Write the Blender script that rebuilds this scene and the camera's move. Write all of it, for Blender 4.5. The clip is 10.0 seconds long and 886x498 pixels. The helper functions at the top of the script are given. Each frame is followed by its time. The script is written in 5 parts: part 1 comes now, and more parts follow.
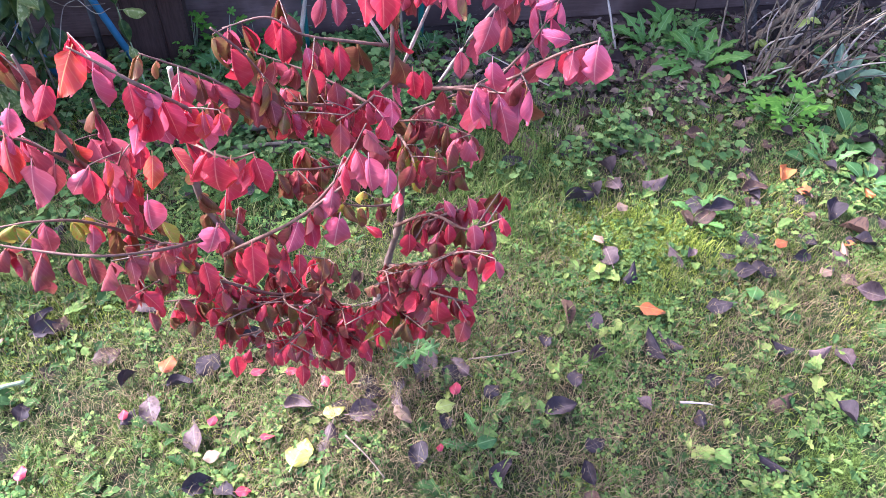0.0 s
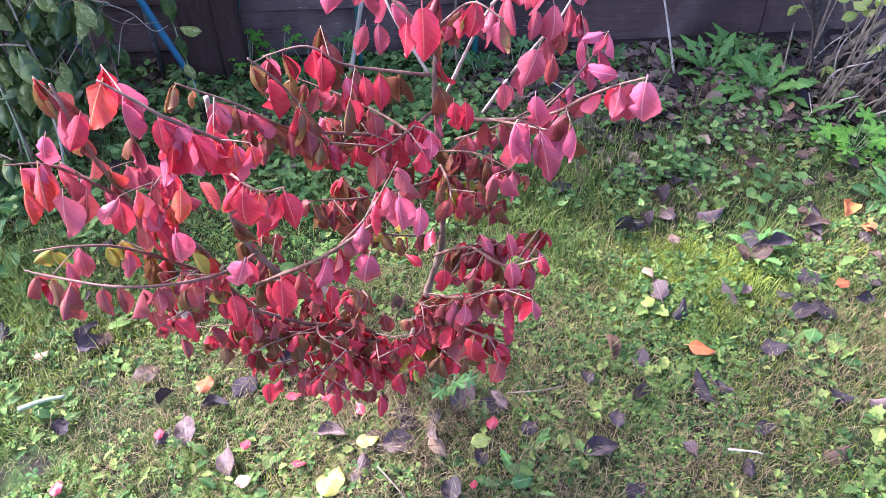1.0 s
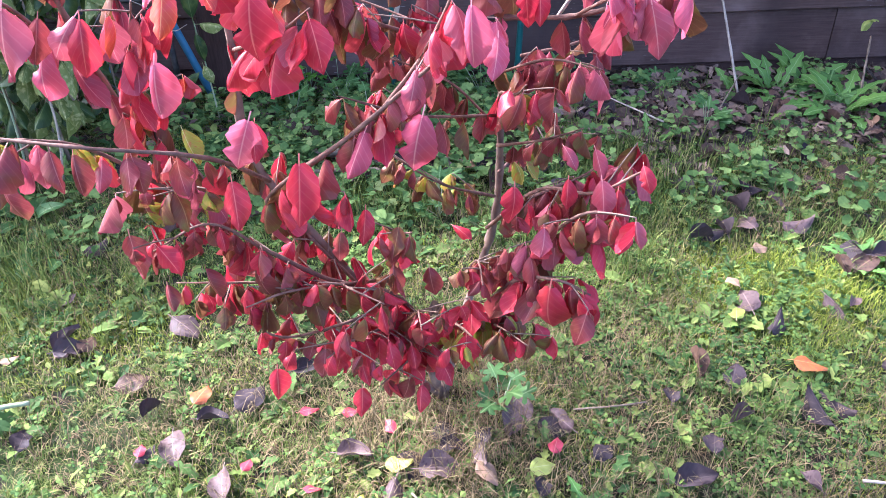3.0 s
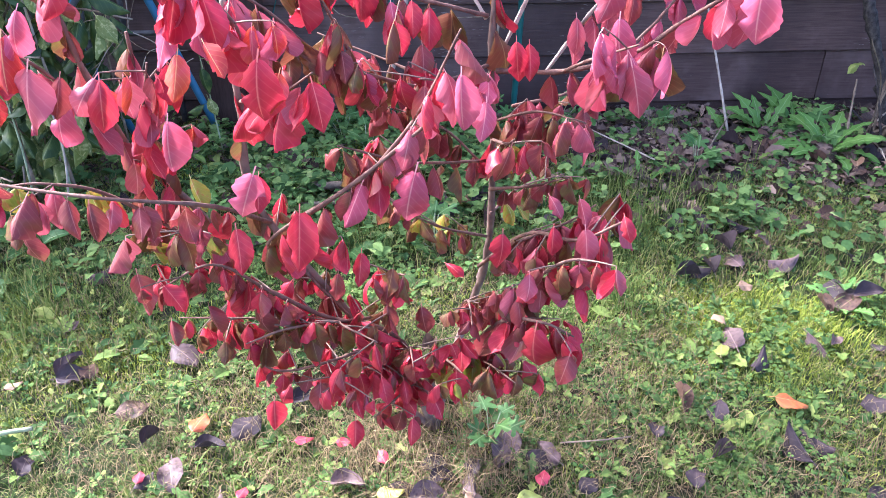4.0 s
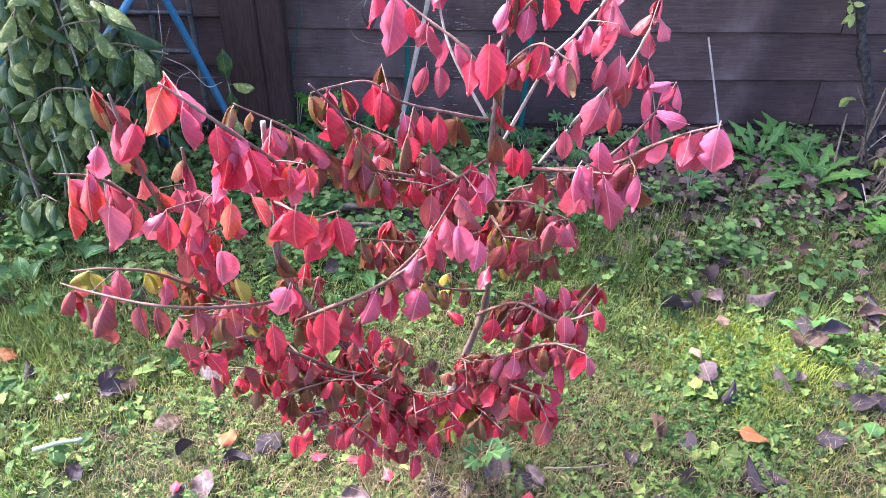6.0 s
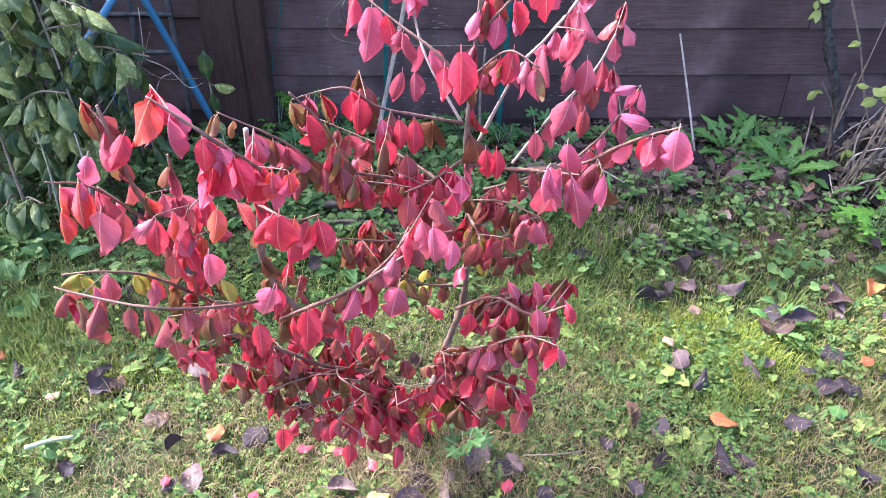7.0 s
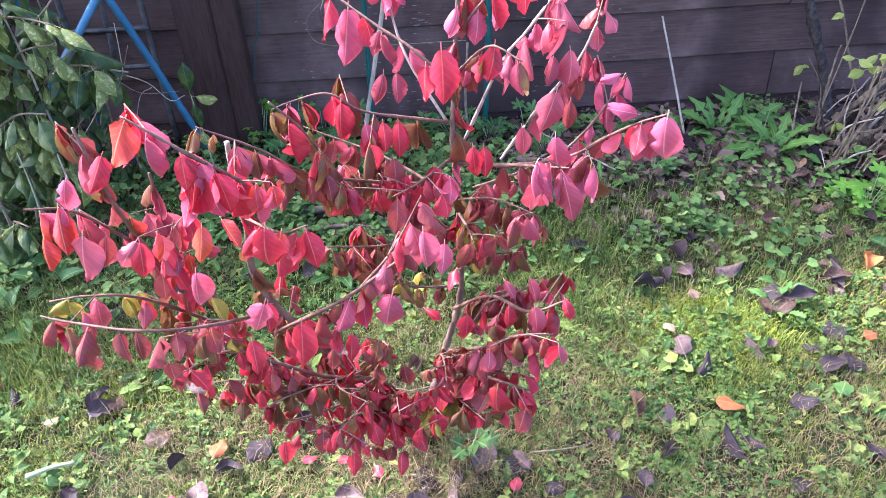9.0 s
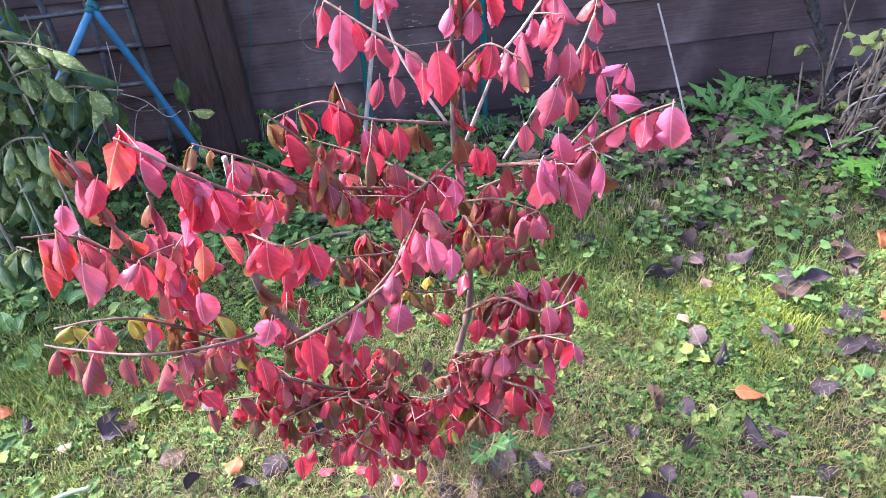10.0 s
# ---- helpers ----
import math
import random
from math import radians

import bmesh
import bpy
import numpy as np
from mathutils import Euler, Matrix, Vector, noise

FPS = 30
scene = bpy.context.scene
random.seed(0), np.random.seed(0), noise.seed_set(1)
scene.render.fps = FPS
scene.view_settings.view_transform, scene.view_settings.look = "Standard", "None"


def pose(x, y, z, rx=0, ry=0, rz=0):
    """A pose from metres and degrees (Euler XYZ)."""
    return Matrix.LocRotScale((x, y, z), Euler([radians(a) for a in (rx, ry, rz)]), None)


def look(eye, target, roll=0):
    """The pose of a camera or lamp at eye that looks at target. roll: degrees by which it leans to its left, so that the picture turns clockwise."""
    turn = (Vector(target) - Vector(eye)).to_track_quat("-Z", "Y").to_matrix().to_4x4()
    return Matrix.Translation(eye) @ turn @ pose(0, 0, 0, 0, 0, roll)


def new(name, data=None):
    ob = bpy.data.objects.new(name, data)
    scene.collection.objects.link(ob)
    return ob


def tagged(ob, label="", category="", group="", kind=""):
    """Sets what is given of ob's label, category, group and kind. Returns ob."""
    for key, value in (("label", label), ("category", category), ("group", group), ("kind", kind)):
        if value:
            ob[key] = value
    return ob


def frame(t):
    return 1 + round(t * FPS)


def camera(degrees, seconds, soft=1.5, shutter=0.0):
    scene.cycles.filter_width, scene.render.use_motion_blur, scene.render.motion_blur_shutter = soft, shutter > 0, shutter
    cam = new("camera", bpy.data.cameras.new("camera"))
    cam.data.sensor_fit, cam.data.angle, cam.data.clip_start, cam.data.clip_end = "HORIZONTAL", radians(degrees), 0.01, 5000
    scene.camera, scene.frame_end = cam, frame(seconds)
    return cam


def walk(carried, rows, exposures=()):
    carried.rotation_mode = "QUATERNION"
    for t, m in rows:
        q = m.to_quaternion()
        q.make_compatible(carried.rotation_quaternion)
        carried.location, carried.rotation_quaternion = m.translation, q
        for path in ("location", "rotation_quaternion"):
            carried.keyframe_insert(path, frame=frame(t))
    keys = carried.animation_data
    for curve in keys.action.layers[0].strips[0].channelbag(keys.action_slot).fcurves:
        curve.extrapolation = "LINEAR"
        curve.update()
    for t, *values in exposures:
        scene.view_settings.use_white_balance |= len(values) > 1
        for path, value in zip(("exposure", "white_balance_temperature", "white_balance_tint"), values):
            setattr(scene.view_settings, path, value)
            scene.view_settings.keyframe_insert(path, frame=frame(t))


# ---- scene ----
cam = camera(58.6, 10.0, 0.5)
EXPOSURES = [(0, 2.52, 5050, 18), (1.5, 2.62, 5100, 17), (4, 2.71, 5200, 15), (10, 2.75, 5200, 15)]
PATH = [
    (0, (0.047, 0.006, 1.165), (0.049, 1.373, -0.295), 2.1),
    (0.5, (0.055, 0.039, 1.173), (-0.021, 1.405, -0.285), 1.0),
    (1, (0.068, 0.049, 1.165), (-0.071, 1.428, -0.276), -0.2),
    (1.5, (0.086, 0.045, 1.104), (-0.101, 1.453, -0.304), -1.2),
    (2, (0.07, 0.046, 1.018), (-0.134, 1.502, -0.337), -1.3),
    (2.2, (0.056, 0.071, 0.971), (-0.157, 1.536, -0.374), -1.4),
    (3.3, (0.017, 0.085, 0.86), (-0.184, 1.664, -0.351), -0.3),
    (3.5, (0.02, 0.085, 0.865), (-0.18, 1.668, -0.341), -0.0),
    (4, (0.029, 0.066, 0.907), (-0.179, 1.656, -0.287), 0.3),
    (4.5, (0.036, 0.053, 0.962), (-0.186, 1.635, -0.241), 0.5),
    (5, (0.04, 0.052, 1.019), (-0.192, 1.613, -0.21), 0.8),
    (5.2, (0.046, 0.048, 1.054), (-0.198, 1.594, -0.192), 1.1),
    (6.3, (0.04, 0.032, 1.104), (-0.175, 1.557, -0.172), 1.6),
    (6.5, (0.042, 0.022, 1.114), (-0.163, 1.546, -0.165), 1.6),
    (7, (0.052, 0.015, 1.129), (-0.131, 1.534, -0.159), 1.6),
    (7.5, (0.067, 0.018, 1.125), (-0.105, 1.537, -0.166), 1.2),
    (8, (0.065, 0.027, 1.122), (-0.097, 1.542, -0.174), 0.7),
    (8.5, (0.057, 0.03, 1.124), (-0.106, 1.542, -0.175), -0.2),
    (9, (0.054, 0.032, 1.125), (-0.118, 1.545, -0.172), -1.7),
    (9.5, (0.052, 0.039, 1.122), (-0.131, 1.552, -0.173), -3.4),
    (10, (0.051, 0.049, 1.118), (-0.136, 1.56, -0.179), -5.2),
]
walk(cam, [(t, look(eye, target, roll)) for t, eye, target, roll in PATH], EXPOSURES)

# the light: low autumn sun from over the fence, clear sky
SUN_WAY = Vector((0.88, -0.44, -0.80))
world = bpy.data.worlds.new("sky")
scene.world = world
world.use_nodes = True
wn = world.node_tree.nodes
sky = wn.new("ShaderNodeTexSky")
sky.sky_type = "NISHITA"
sky.sun_disc = False
sky.air_density, sky.dust_density, sky.ozone_density = 0.6, 6.0, 0.5
sky.sun_elevation = math.asin(-SUN_WAY.normalized().z)
sky.sun_rotation = math.atan2(-SUN_WAY.x, -SUN_WAY.y)
wn["Background"].inputs[1].default_value = 0.175
world.node_tree.links.new(sky.outputs[0], wn["Background"].inputs[0])
sun = new("sun", bpy.data.lights.new("sun", "SUN"))
sun.data.energy, sun.data.angle, sun.data.color = 2.15, radians(1.2), (1.0, 0.95, 0.86)
sun.matrix_world = look((-4, 3, 5), Vector((-4, 3, 5)) + SUN_WAY)
rng = np.random.default_rng(7)
rnd = random.Random(11)


# ---- materials ----
class Mat:
    """A node material under construction."""

    def __init__(self, name, rough=0.6, spec=0.4):
        self.m = bpy.data.materials.new(name)
        self.m.use_nodes = True
        self.t = self.m.node_tree
        self.b = self.t.nodes["Principled BSDF"]
        self.b.inputs["Roughness"].default_value = rough
        self.b.inputs["Specular IOR Level"].default_value = spec
        self.co = self.t.nodes.new("ShaderNodeTexCoord")

    def put(self, value, socket):
        if hasattr(value, "links"):
            self.t.links.new(value, socket)
        elif isinstance(value, tuple):
            socket.default_value = (*value, 1)[:4]
        else:
            socket.default_value = value

    def noise(self, scale, detail=4, stretch=(1, 1, 1), source="Object", rough=0.6):
        mp = self.t.nodes.new("ShaderNodeMapping")
        mp.inputs["Scale"].default_value = stretch
        self.t.links.new(self.co.outputs[source], mp.inputs[0])
        n = self.t.nodes.new("ShaderNodeTexNoise")
        n.inputs["Scale"].default_value, n.inputs["Detail"].default_value, n.inputs["Roughness"].default_value = scale, detail, rough
        self.t.links.new(mp.outputs[0], n.inputs["Vector"])
        return n.outputs["Fac"]

    def ramp(self, value, *stops):
        r = self.t.nodes.new("ShaderNodeValToRGB")
        self.put(value, r.inputs[0])
        e = r.color_ramp.elements
        while len(e) < len(stops):
            e.new(0.5)
        for el, (pos, col) in zip(e, stops):
            el.position, el.color = pos, (*col, 1) if isinstance(col, tuple) else (col, col, col, 1)
        return r.outputs[0]

    def mix(self, fac, a, b, kind="MIX"):
        x = self.t.nodes.new("ShaderNodeMix")
        x.data_type, x.blend_type = "RGBA", kind
        self.put(fac, x.inputs[0])
        self.put(a, x.inputs[6])
        self.put(b, x.inputs[7])
        return x.outputs[2]

    def random(self):
        return self.t.nodes.new("ShaderNodeObjectInfo").outputs["Random"]

    def island(self):
        return self.t.nodes.new("ShaderNodeNewGeometry").outputs["Random Per Island"]

    def math(self, op, a, b=0.0):
        n = self.t.nodes.new("ShaderNodeMath")
        n.operation = op
        self.put(a, n.inputs[0])
        self.put(b, n.inputs[1])
        return n.outputs[0]

    def uv(self):
        s = self.t.nodes.new("ShaderNodeSeparateXYZ")
        self.t.links.new(self.co.outputs["UV"], s.inputs[0])
        return s.outputs[0], s.outputs[1]

    def bump(self, height, strength=0.3, distance=0.002):
        n = self.t.nodes.new("ShaderNodeBump")
        n.inputs["Strength"].default_value, n.inputs["Distance"].default_value = strength, distance
        self.t.links.new(height, n.inputs["Height"])
        self.t.links.new(n.outputs[0], self.b.inputs["Normal"])

    def colour(self, c, through_light=0.0, tint=None):
        self.put(c, self.b.inputs["Base Color"])
        if through_light:
            tr = self.t.nodes.new("ShaderNodeBsdfTranslucent")
            self.put(c if tint is None else self.mix(1.0, c, tint, "MULTIPLY"), tr.inputs[0])
            mx = self.t.nodes.new("ShaderNodeMixShader")
            mx.inputs[0].default_value = through_light
            self.t.links.new(self.b.outputs[0], mx.inputs[1])
            self.t.links.new(tr.outputs[0], mx.inputs[2])
            self.t.links.new(mx.outputs[0], self.t.nodes["Material Output"].inputs[0])
        return self.m


def leaf_material(name, dark, main, rib, light=0.28, rough=0.44, spots=None, rib_wide=0.03, spec=0.35, blush=None, veins=0.10, mottle=0.8):
    """A leaf: thin paler midrib and faint side veins by its own map, soft blotches, one tone a leaf."""
    k = Mat(name, rough, spec)
    u, v = k.uv()
    one = k.math("FRACT", k.math("ADD", k.random(), k.island()))
    spot = k.t.nodes.new("ShaderNodeCombineXYZ")
    k.put(k.math("ADD", u, k.math("MULTIPLY", one, 37.0)), spot.inputs[0])
    k.put(k.math("MULTIPLY", v, 1.7), spot.inputs[1])
    k.put(k.math("MULTIPLY", one, 91.0), spot.inputs[2])

    def cloud(scale, detail=3):
        n = k.t.nodes.new("ShaderNodeTexNoise")
        n.inputs["Scale"].default_value, n.inputs["Detail"].default_value = scale, detail
        k.t.links.new(spot.outputs[0], n.inputs["Vector"])
        return n.outputs["Fac"]

    tone = k.mix(k.math("MULTIPLY", k.ramp(cloud(2.6, 4), (0.32, 0.0), (0.70, 1.0)), mottle), dark, main)
    tone = k.mix(0.55, tone, k.mix(k.math("FRACT", k.math("MULTIPLY", one, 7.0)), dark, main))
    if blush:
        tone = k.mix(k.ramp(cloud(1.3, 2), (0.48, 0.0), (0.68, 0.75)), tone, blush)
    if spots:
        tone = k.mix(k.ramp(cloud(4.5, 4), (0.52, 0.0), (0.66, 0.7)), tone, spots)
    off = k.math("ABSOLUTE", k.math("SUBTRACT", u, 0.5))
    wave = k.math("SINE", k.math("MULTIPLY", k.math("SUBTRACT", v, k.math("MULTIPLY", off, 0.6)), 40.0))
    tone = k.mix(k.math("MULTIPLY", k.ramp(wave, (0.75, 0.0), (1.0, 1.0)), veins), tone, rib)
    tone = k.mix(k.ramp(off, (0.0, 0.75), (rib_wide, 0.0)), tone, rib)
    k.bump(k.mix(0.8, wave, cloud(7, 4)), 0.16, 0.0010)
    return k.colour(tone, light)


def plant_material(name, *stops, light=0.3, rough=0.7, patch=None):
    """Many small blades or leaves in one mesh: a tone for each, and slow patches over the ground."""
    k = Mat(name, rough, 0.15)
    c = k.ramp(k.island(), *stops)
    if patch:
        c = k.mix(k.ramp(k.noise(5.0, 3), (0.42, 0.0), (0.66, 0.75)), c, patch)
    c = k.mix(0.35, c, k.ramp(k.noise(160, 2), (0.3, 0.35), (0.7, 1.0)), "MULTIPLY")
    return k.colour(c, light)


# pink and rose are paled to carry the leaves' sky sheen in their colour
PINK = leaf_material("leaf_pink", (0.43, 0.065, 0.112), (0.60, 0.13, 0.20), (0.78, 0.37, 0.36), blush=(0.50, 0.055, 0.085))
ROSE = leaf_material("leaf_rose", (0.32, 0.052, 0.076), (0.47, 0.105, 0.135), (0.66, 0.30, 0.28), blush=(0.40, 0.05, 0.075))
CRIMSON = leaf_material("leaf_crimson", (0.36, 0.018, 0.036), (0.58, 0.035, 0.070), (0.74, 0.22, 0.18), blush=(0.48, 0.05, 0.055))
MAROON = leaf_material("leaf_maroon", (0.17, 0.032, 0.033), (0.33, 0.050, 0.054), (0.50, 0.20, 0.16), blush=(0.19, 0.070, 0.035))
BROWN = leaf_material("leaf_bronze", (0.13, 0.052, 0.024), (0.23, 0.068, 0.040), (0.40, 0.24, 0.10), 0.3, blush=(0.16, 0.14, 0.03))
ORANGE = leaf_material("leaf_orange", (0.44, 0.03, 0.03), (0.58, 0.085, 0.035), (0.78, 0.42, 0.18), blush=(0.58, 0.06, 0.10))
LIME = leaf_material("leaf_lime", (0.17, 0.18, 0.02), (0.36, 0.33, 0.035), (0.55, 0.5, 0.2), spots=(0.40, 0.09, 0.04), blush=(0.40, 0.20, 0.05))
BUSH = dict(p=PINK, s=ROSE, c=CRIMSON, m=MAROON, b=BROWN, o=ORANGE, l=LIME)
CLIMBER = leaf_material("leaf_climber", (0.026, 0.052, 0.015), (0.080, 0.125, 0.030), (0.18, 0.22, 0.08), 0.22, 0.42, None, 0.03, blush=(0.16, 0.19, 0.05))
CLIMBER_B = leaf_material("leaf_climber_yellowing_lit", (0.12, 0.155, 0.034), (0.23, 0.26, 0.062), (0.38, 0.38, 0.15), 0.25, 0.5, (0.52, 0.48, 0.20), 0.03)
GREEN = leaf_material("leaf_green", (0.055, 0.13, 0.030), (0.125, 0.235, 0.055), (0.26, 0.38, 0.15), 0.3, 0.5, None, 0.05)
BRIGHT = leaf_material("leaf_bright_green", (0.11, 0.26, 0.025), (0.22, 0.43, 0.05), (0.34, 0.52, 0.12), 0.4, 0.5)
YELLOWISH = leaf_material("leaf_yellow_green", (0.30, 0.36, 0.06), (0.50, 0.52, 0.14), (0.55, 0.55, 0.25), 0.4)
DANDELION = leaf_material("leaf_dandelion", (0.085, 0.19, 0.032), (0.19, 0.33, 0.065), (0.34, 0.46, 0.20), 0.3, 0.5, None, 0.05)
SILVER = leaf_material("leaf_silver_green", (0.16, 0.24, 0.15), (0.28, 0.36, 0.23), (0.42, 0.48, 0.34), 0.25, 0.6)
F_DARK = leaf_material("dead_leaf_dark", (0.020, 0.014, 0.016), (0.080, 0.054, 0.056), (0.11, 0.08, 0.075), 0.05, 0.7, spec=0.2)
F_GREY = leaf_material("dead_leaf_mauve", (0.075, 0.046, 0.044), (0.18, 0.115, 0.105), (0.27, 0.18, 0.16), 0.1, 0.55, (0.06, 0.035, 0.035), spec=0.2)
F_BROWN = leaf_material("dead_leaf_brown", (0.055, 0.032, 0.025), (0.16, 0.088, 0.06), (0.24, 0.14, 0.09), 0.1, 0.55, (0.03, 0.02, 0.02), spec=0.2)
F_TAN = leaf_material("dead_leaf_tan", (0.27, 0.15, 0.09), (0.44, 0.28, 0.18), (0.50, 0.35, 0.24), 0.2, 0.6)
F_ORANGE = leaf_material("dead_leaf_orange", (0.40, 0.09, 0.035), (0.60, 0.20, 0.050), (0.68, 0.34, 0.14), 0.2, 0.5, (0.34, 0.09, 0.06))
F_YELLOW = leaf_material("dead_leaf_yellow", (0.62, 0.50, 0.05), (0.80, 0.70, 0.17), (0.8, 0.72, 0.35), 0.3, 0.5, (0.75, 0.62, 0.30))
F_RED = leaf_material("dead_leaf_red", (0.38, 0.03, 0.05), (0.52, 0.075, 0.10), (0.6, 0.25, 0.2), 0.2)
GRASS = plant_material("grass", (0.0, (0.025, 0.048, 0.012)), (0.35, (0.105, 0.16, 0.034)), (0.62, (0.235, 0.29, 0.066)), (0.88, (0.31, 0.31, 0.090)), (1.0, (0.41, 0.35, 0.15)), patch=(0.20, 0.27, 0.050))
STRAW = plant_material("straw", (0.0, (0.12, 0.080, 0.042)), (0.5, (0.23, 0.160, 0.078)), (1.0, (0.39, 0.29, 0.145)), light=0.15)
CLOVER = plant_material("clover", (0.0, (0.042, 0.10, 0.028)), (0.5, (0.105, 0.20, 0.048)), (0.85, (0.20, 0.30, 0.062)), (1.0, (0.30, 0.35, 0.080)), patch=(0.18, 0.25, 0.055))
WEED = plant_material("weed", (0.0, (0.045, 0.095, 0.026)), (0.45, (0.115, 0.18, 0.045)), (0.8, (0.21, 0.285, 0.062)), (1.0, (0.31, 0.34, 0.085)), light=0.25)
COVER = plant_material("ground_cover", (0.0, (0.06, 0.12, 0.034)), (0.5, (0.155, 0.25, 0.068)), (0.85, (0.24, 0.34, 0.095)), (1.0, (0.32, 0.38, 0.13)), light=0.3)
SUNLIT_MOSS = plant_material("moss", (0.0, (0.09, 0.14, 0.016)), (0.35, (0.27, 0.33, 0.035)), (0.75, (0.45, 0.49, 0.055)), (1.0, (0.60, 0.57, 0.14)), light=0.3)
LITTER = plant_material("litter", (0.0, (0.030, 0.019, 0.016)), (0.45, (0.12, 0.078, 0.060)), (0.85, (0.25, 0.17, 0.13)), (1.0, (0.40, 0.27, 0.20)), light=0.05, rough=0.75)


def bark_material(name, a, b, scale=60):
    k = Mat(name, 0.8, 0.25)
    n = k.noise(scale, 6, (1, 1, 0.7))
    c = k.ramp(n, (0.3, a), (0.72, b))
    c = k.mix(k.ramp(k.noise(scale * 0.2, 3), (0.4, 0.0), (0.7, 0.5)), c, tuple(x * 0.6 for x in a))
    k.bump(k.noise(scale * 2.5, 6, (1, 1, 0.4)), 0.6, 0.002)
    return k.colour(c)


BARK = bark_material("bush_bark", (0.13, 0.078, 0.060), (0.30, 0.205, 0.155))
TWIG = bark_material("twig_bark", (0.13, 0.062, 0.048), (0.27, 0.15, 0.11), 120)
PALE = bark_material("pale_wood", (0.34, 0.26, 0.20), (0.60, 0.50, 0.40), 80)
DARKBARK = bark_material("dark_bark", (0.018, 0.014, 0.012), (0.12, 0.098, 0.085), 110)
TANTWIG = bark_material("tan_twig", (0.13, 0.09, 0.06), (0.34, 0.26, 0.18), 90)
STALK = bark_material("green_stalk", (0.22, 0.26, 0.12), (0.45, 0.47, 0.30), 90)


def wood_stain():
    k = Mat("dark_stained_wood", 0.75, 0.18)
    grain = k.noise(9, 8, (1.2, 14, 26), rough=0.7)
    c = k.ramp(grain, (0.25, (0.050, 0.027, 0.022)), (0.5, (0.115, 0.068, 0.056)), (0.8, (0.190, 0.120, 0.100)))
    c = k.mix(k.ramp(k.random(), (0.0, 0.0), (1.0, 0.5)), c, (0.070, 0.042, 0.034))
    c = k.mix(k.ramp(k.noise(4.5, 5), (0.44, 0.0), (0.70, 0.7)), c, (0.265, 0.182, 0.155))
    c = k.mix(k.ramp(k.noise(2.1, 3, (1, 1, 0.4)), (0.47, 0.0), (0.60, 0.75)), c, (0.036, 0.022, 0.020))
    chips = k.math("MULTIPLY", k.ramp(k.noise(34, 2, (1, 5, 8)), (0.655, 0.0), (0.70, 1.0)), k.ramp(k.noise(3.5, 2), (0.50, 0.0), (0.60, 1.0)))
    c = k.mix(chips, c, (0.30, 0.25, 0.22))
    k.bump(grain, 0.5, 0.003)
    return k.colour(c)


def post_stain():
    k = Mat("red_brown_stain", 0.8, 0.15)
    grain = k.noise(12, 7, (14, 14, 1.2), rough=0.7)
    k.bump(grain, 0.4, 0.003)
    return k.colour(k.mix(k.ramp(k.noise(5, 4), (0.4, 0.0), (0.7, 0.5)), k.ramp(grain, (0.3, (0.030, 0.017, 0.013)), (0.75, (0.085, 0.045, 0.034))), (0.075, 0.050, 0.043)))


def plain_material(name, a, b, rough, scale=40, metal=0.0):
    k = Mat(name, rough, 0.5)
    k.b.inputs["Metallic"].default_value = metal
    c = k.ramp(k.noise(scale, 5), (0.35, a), (0.7, b))
    k.bump(k.noise(scale * 4, 3), 0.15, 0.001)
    return k.colour(c)


WOOD, POSTWOOD = wood_stain(), post_stain()
BLUE = plain_material("blue_paint", (0.04, 0.145, 0.24), (0.075, 0.205, 0.31), 0.55, 25)
GREYBAR = plain_material("weathered_bar", (0.06, 0.055, 0.052), (0.14, 0.13, 0.125), 0.8)
TEAL = plain_material("teal_plastic", (0.01, 0.075, 0.07), (0.02, 0.12, 0.10), 0.5)


def soil():
    k = Mat("lawn_soil", 0.9, 0.2)
    a = k.ramp(k.noise(70, 7), (0.3, (0.010, 0.007, 0.005)), (0.75, (0.040, 0.029, 0.020)))
    b = k.ramp(k.noise(120, 5), (0.3, (0.018, 0.034, 0.008)), (0.7, (0.055, 0.080, 0.017)))
    c = k.mix(k.ramp(k.noise(26, 5), (0.36, 0.0), (0.54, 0.9)), a, b)
    k.bump(k.noise(160, 6), 0.8, 0.006)
    return k.colour(c)


SOIL = soil()


# ---- mesh helpers ----
def mesh(name, verts, faces, mat, uvs=None, smooth=True):
    me = bpy.data.meshes.new(name)
    me.from_pydata(verts, [], faces)
    me.materials.append(mat)
    if uvs is not None:
        layer = me.uv_layers.new()
        index = np.empty(len(me.loops), int)
        me.loops.foreach_get("vertex_index", index)
        layer.data.foreach_set("uv", np.asarray(uvs, float)[index].ravel())
    if smooth:
        me.polygons.foreach_set("use_smooth", [True] * len(me.polygons))
    return me


def part(name, me, parent, label="", m=None):
    ob = new(name, me)
    ob.parent = parent
    if m is not None:
        ob.matrix_basis = m
    return tagged(ob, label) if label else ob


def thing(name, place, label, category, group="", kind=""):
    ob = new(name)
    ob.location = place
    ob.empty_display_size = 0.05
    return tagged(ob, label, category, group, kind)


def curve_points(points, steps=6):
    """A smooth line through a few places."""
    p = [Vector(q) for q in points]
    p = [2 * p[0] - p[1]] + p + [2 * p[-1] - p[-2]]
    out = []
    for i in range(1, len(p) - 2):
        a, b, c, d = p[i - 1:i + 3]
        for s in range(steps):
            t = s / steps
            out.append(0.5 * ((2 * b) + (c - a) * t + (2 * a - 5 * b + 4 * c - d) * t * t + (3 * b - a - 3 * c + d) * t ** 3))
    return out + [p[-2]]


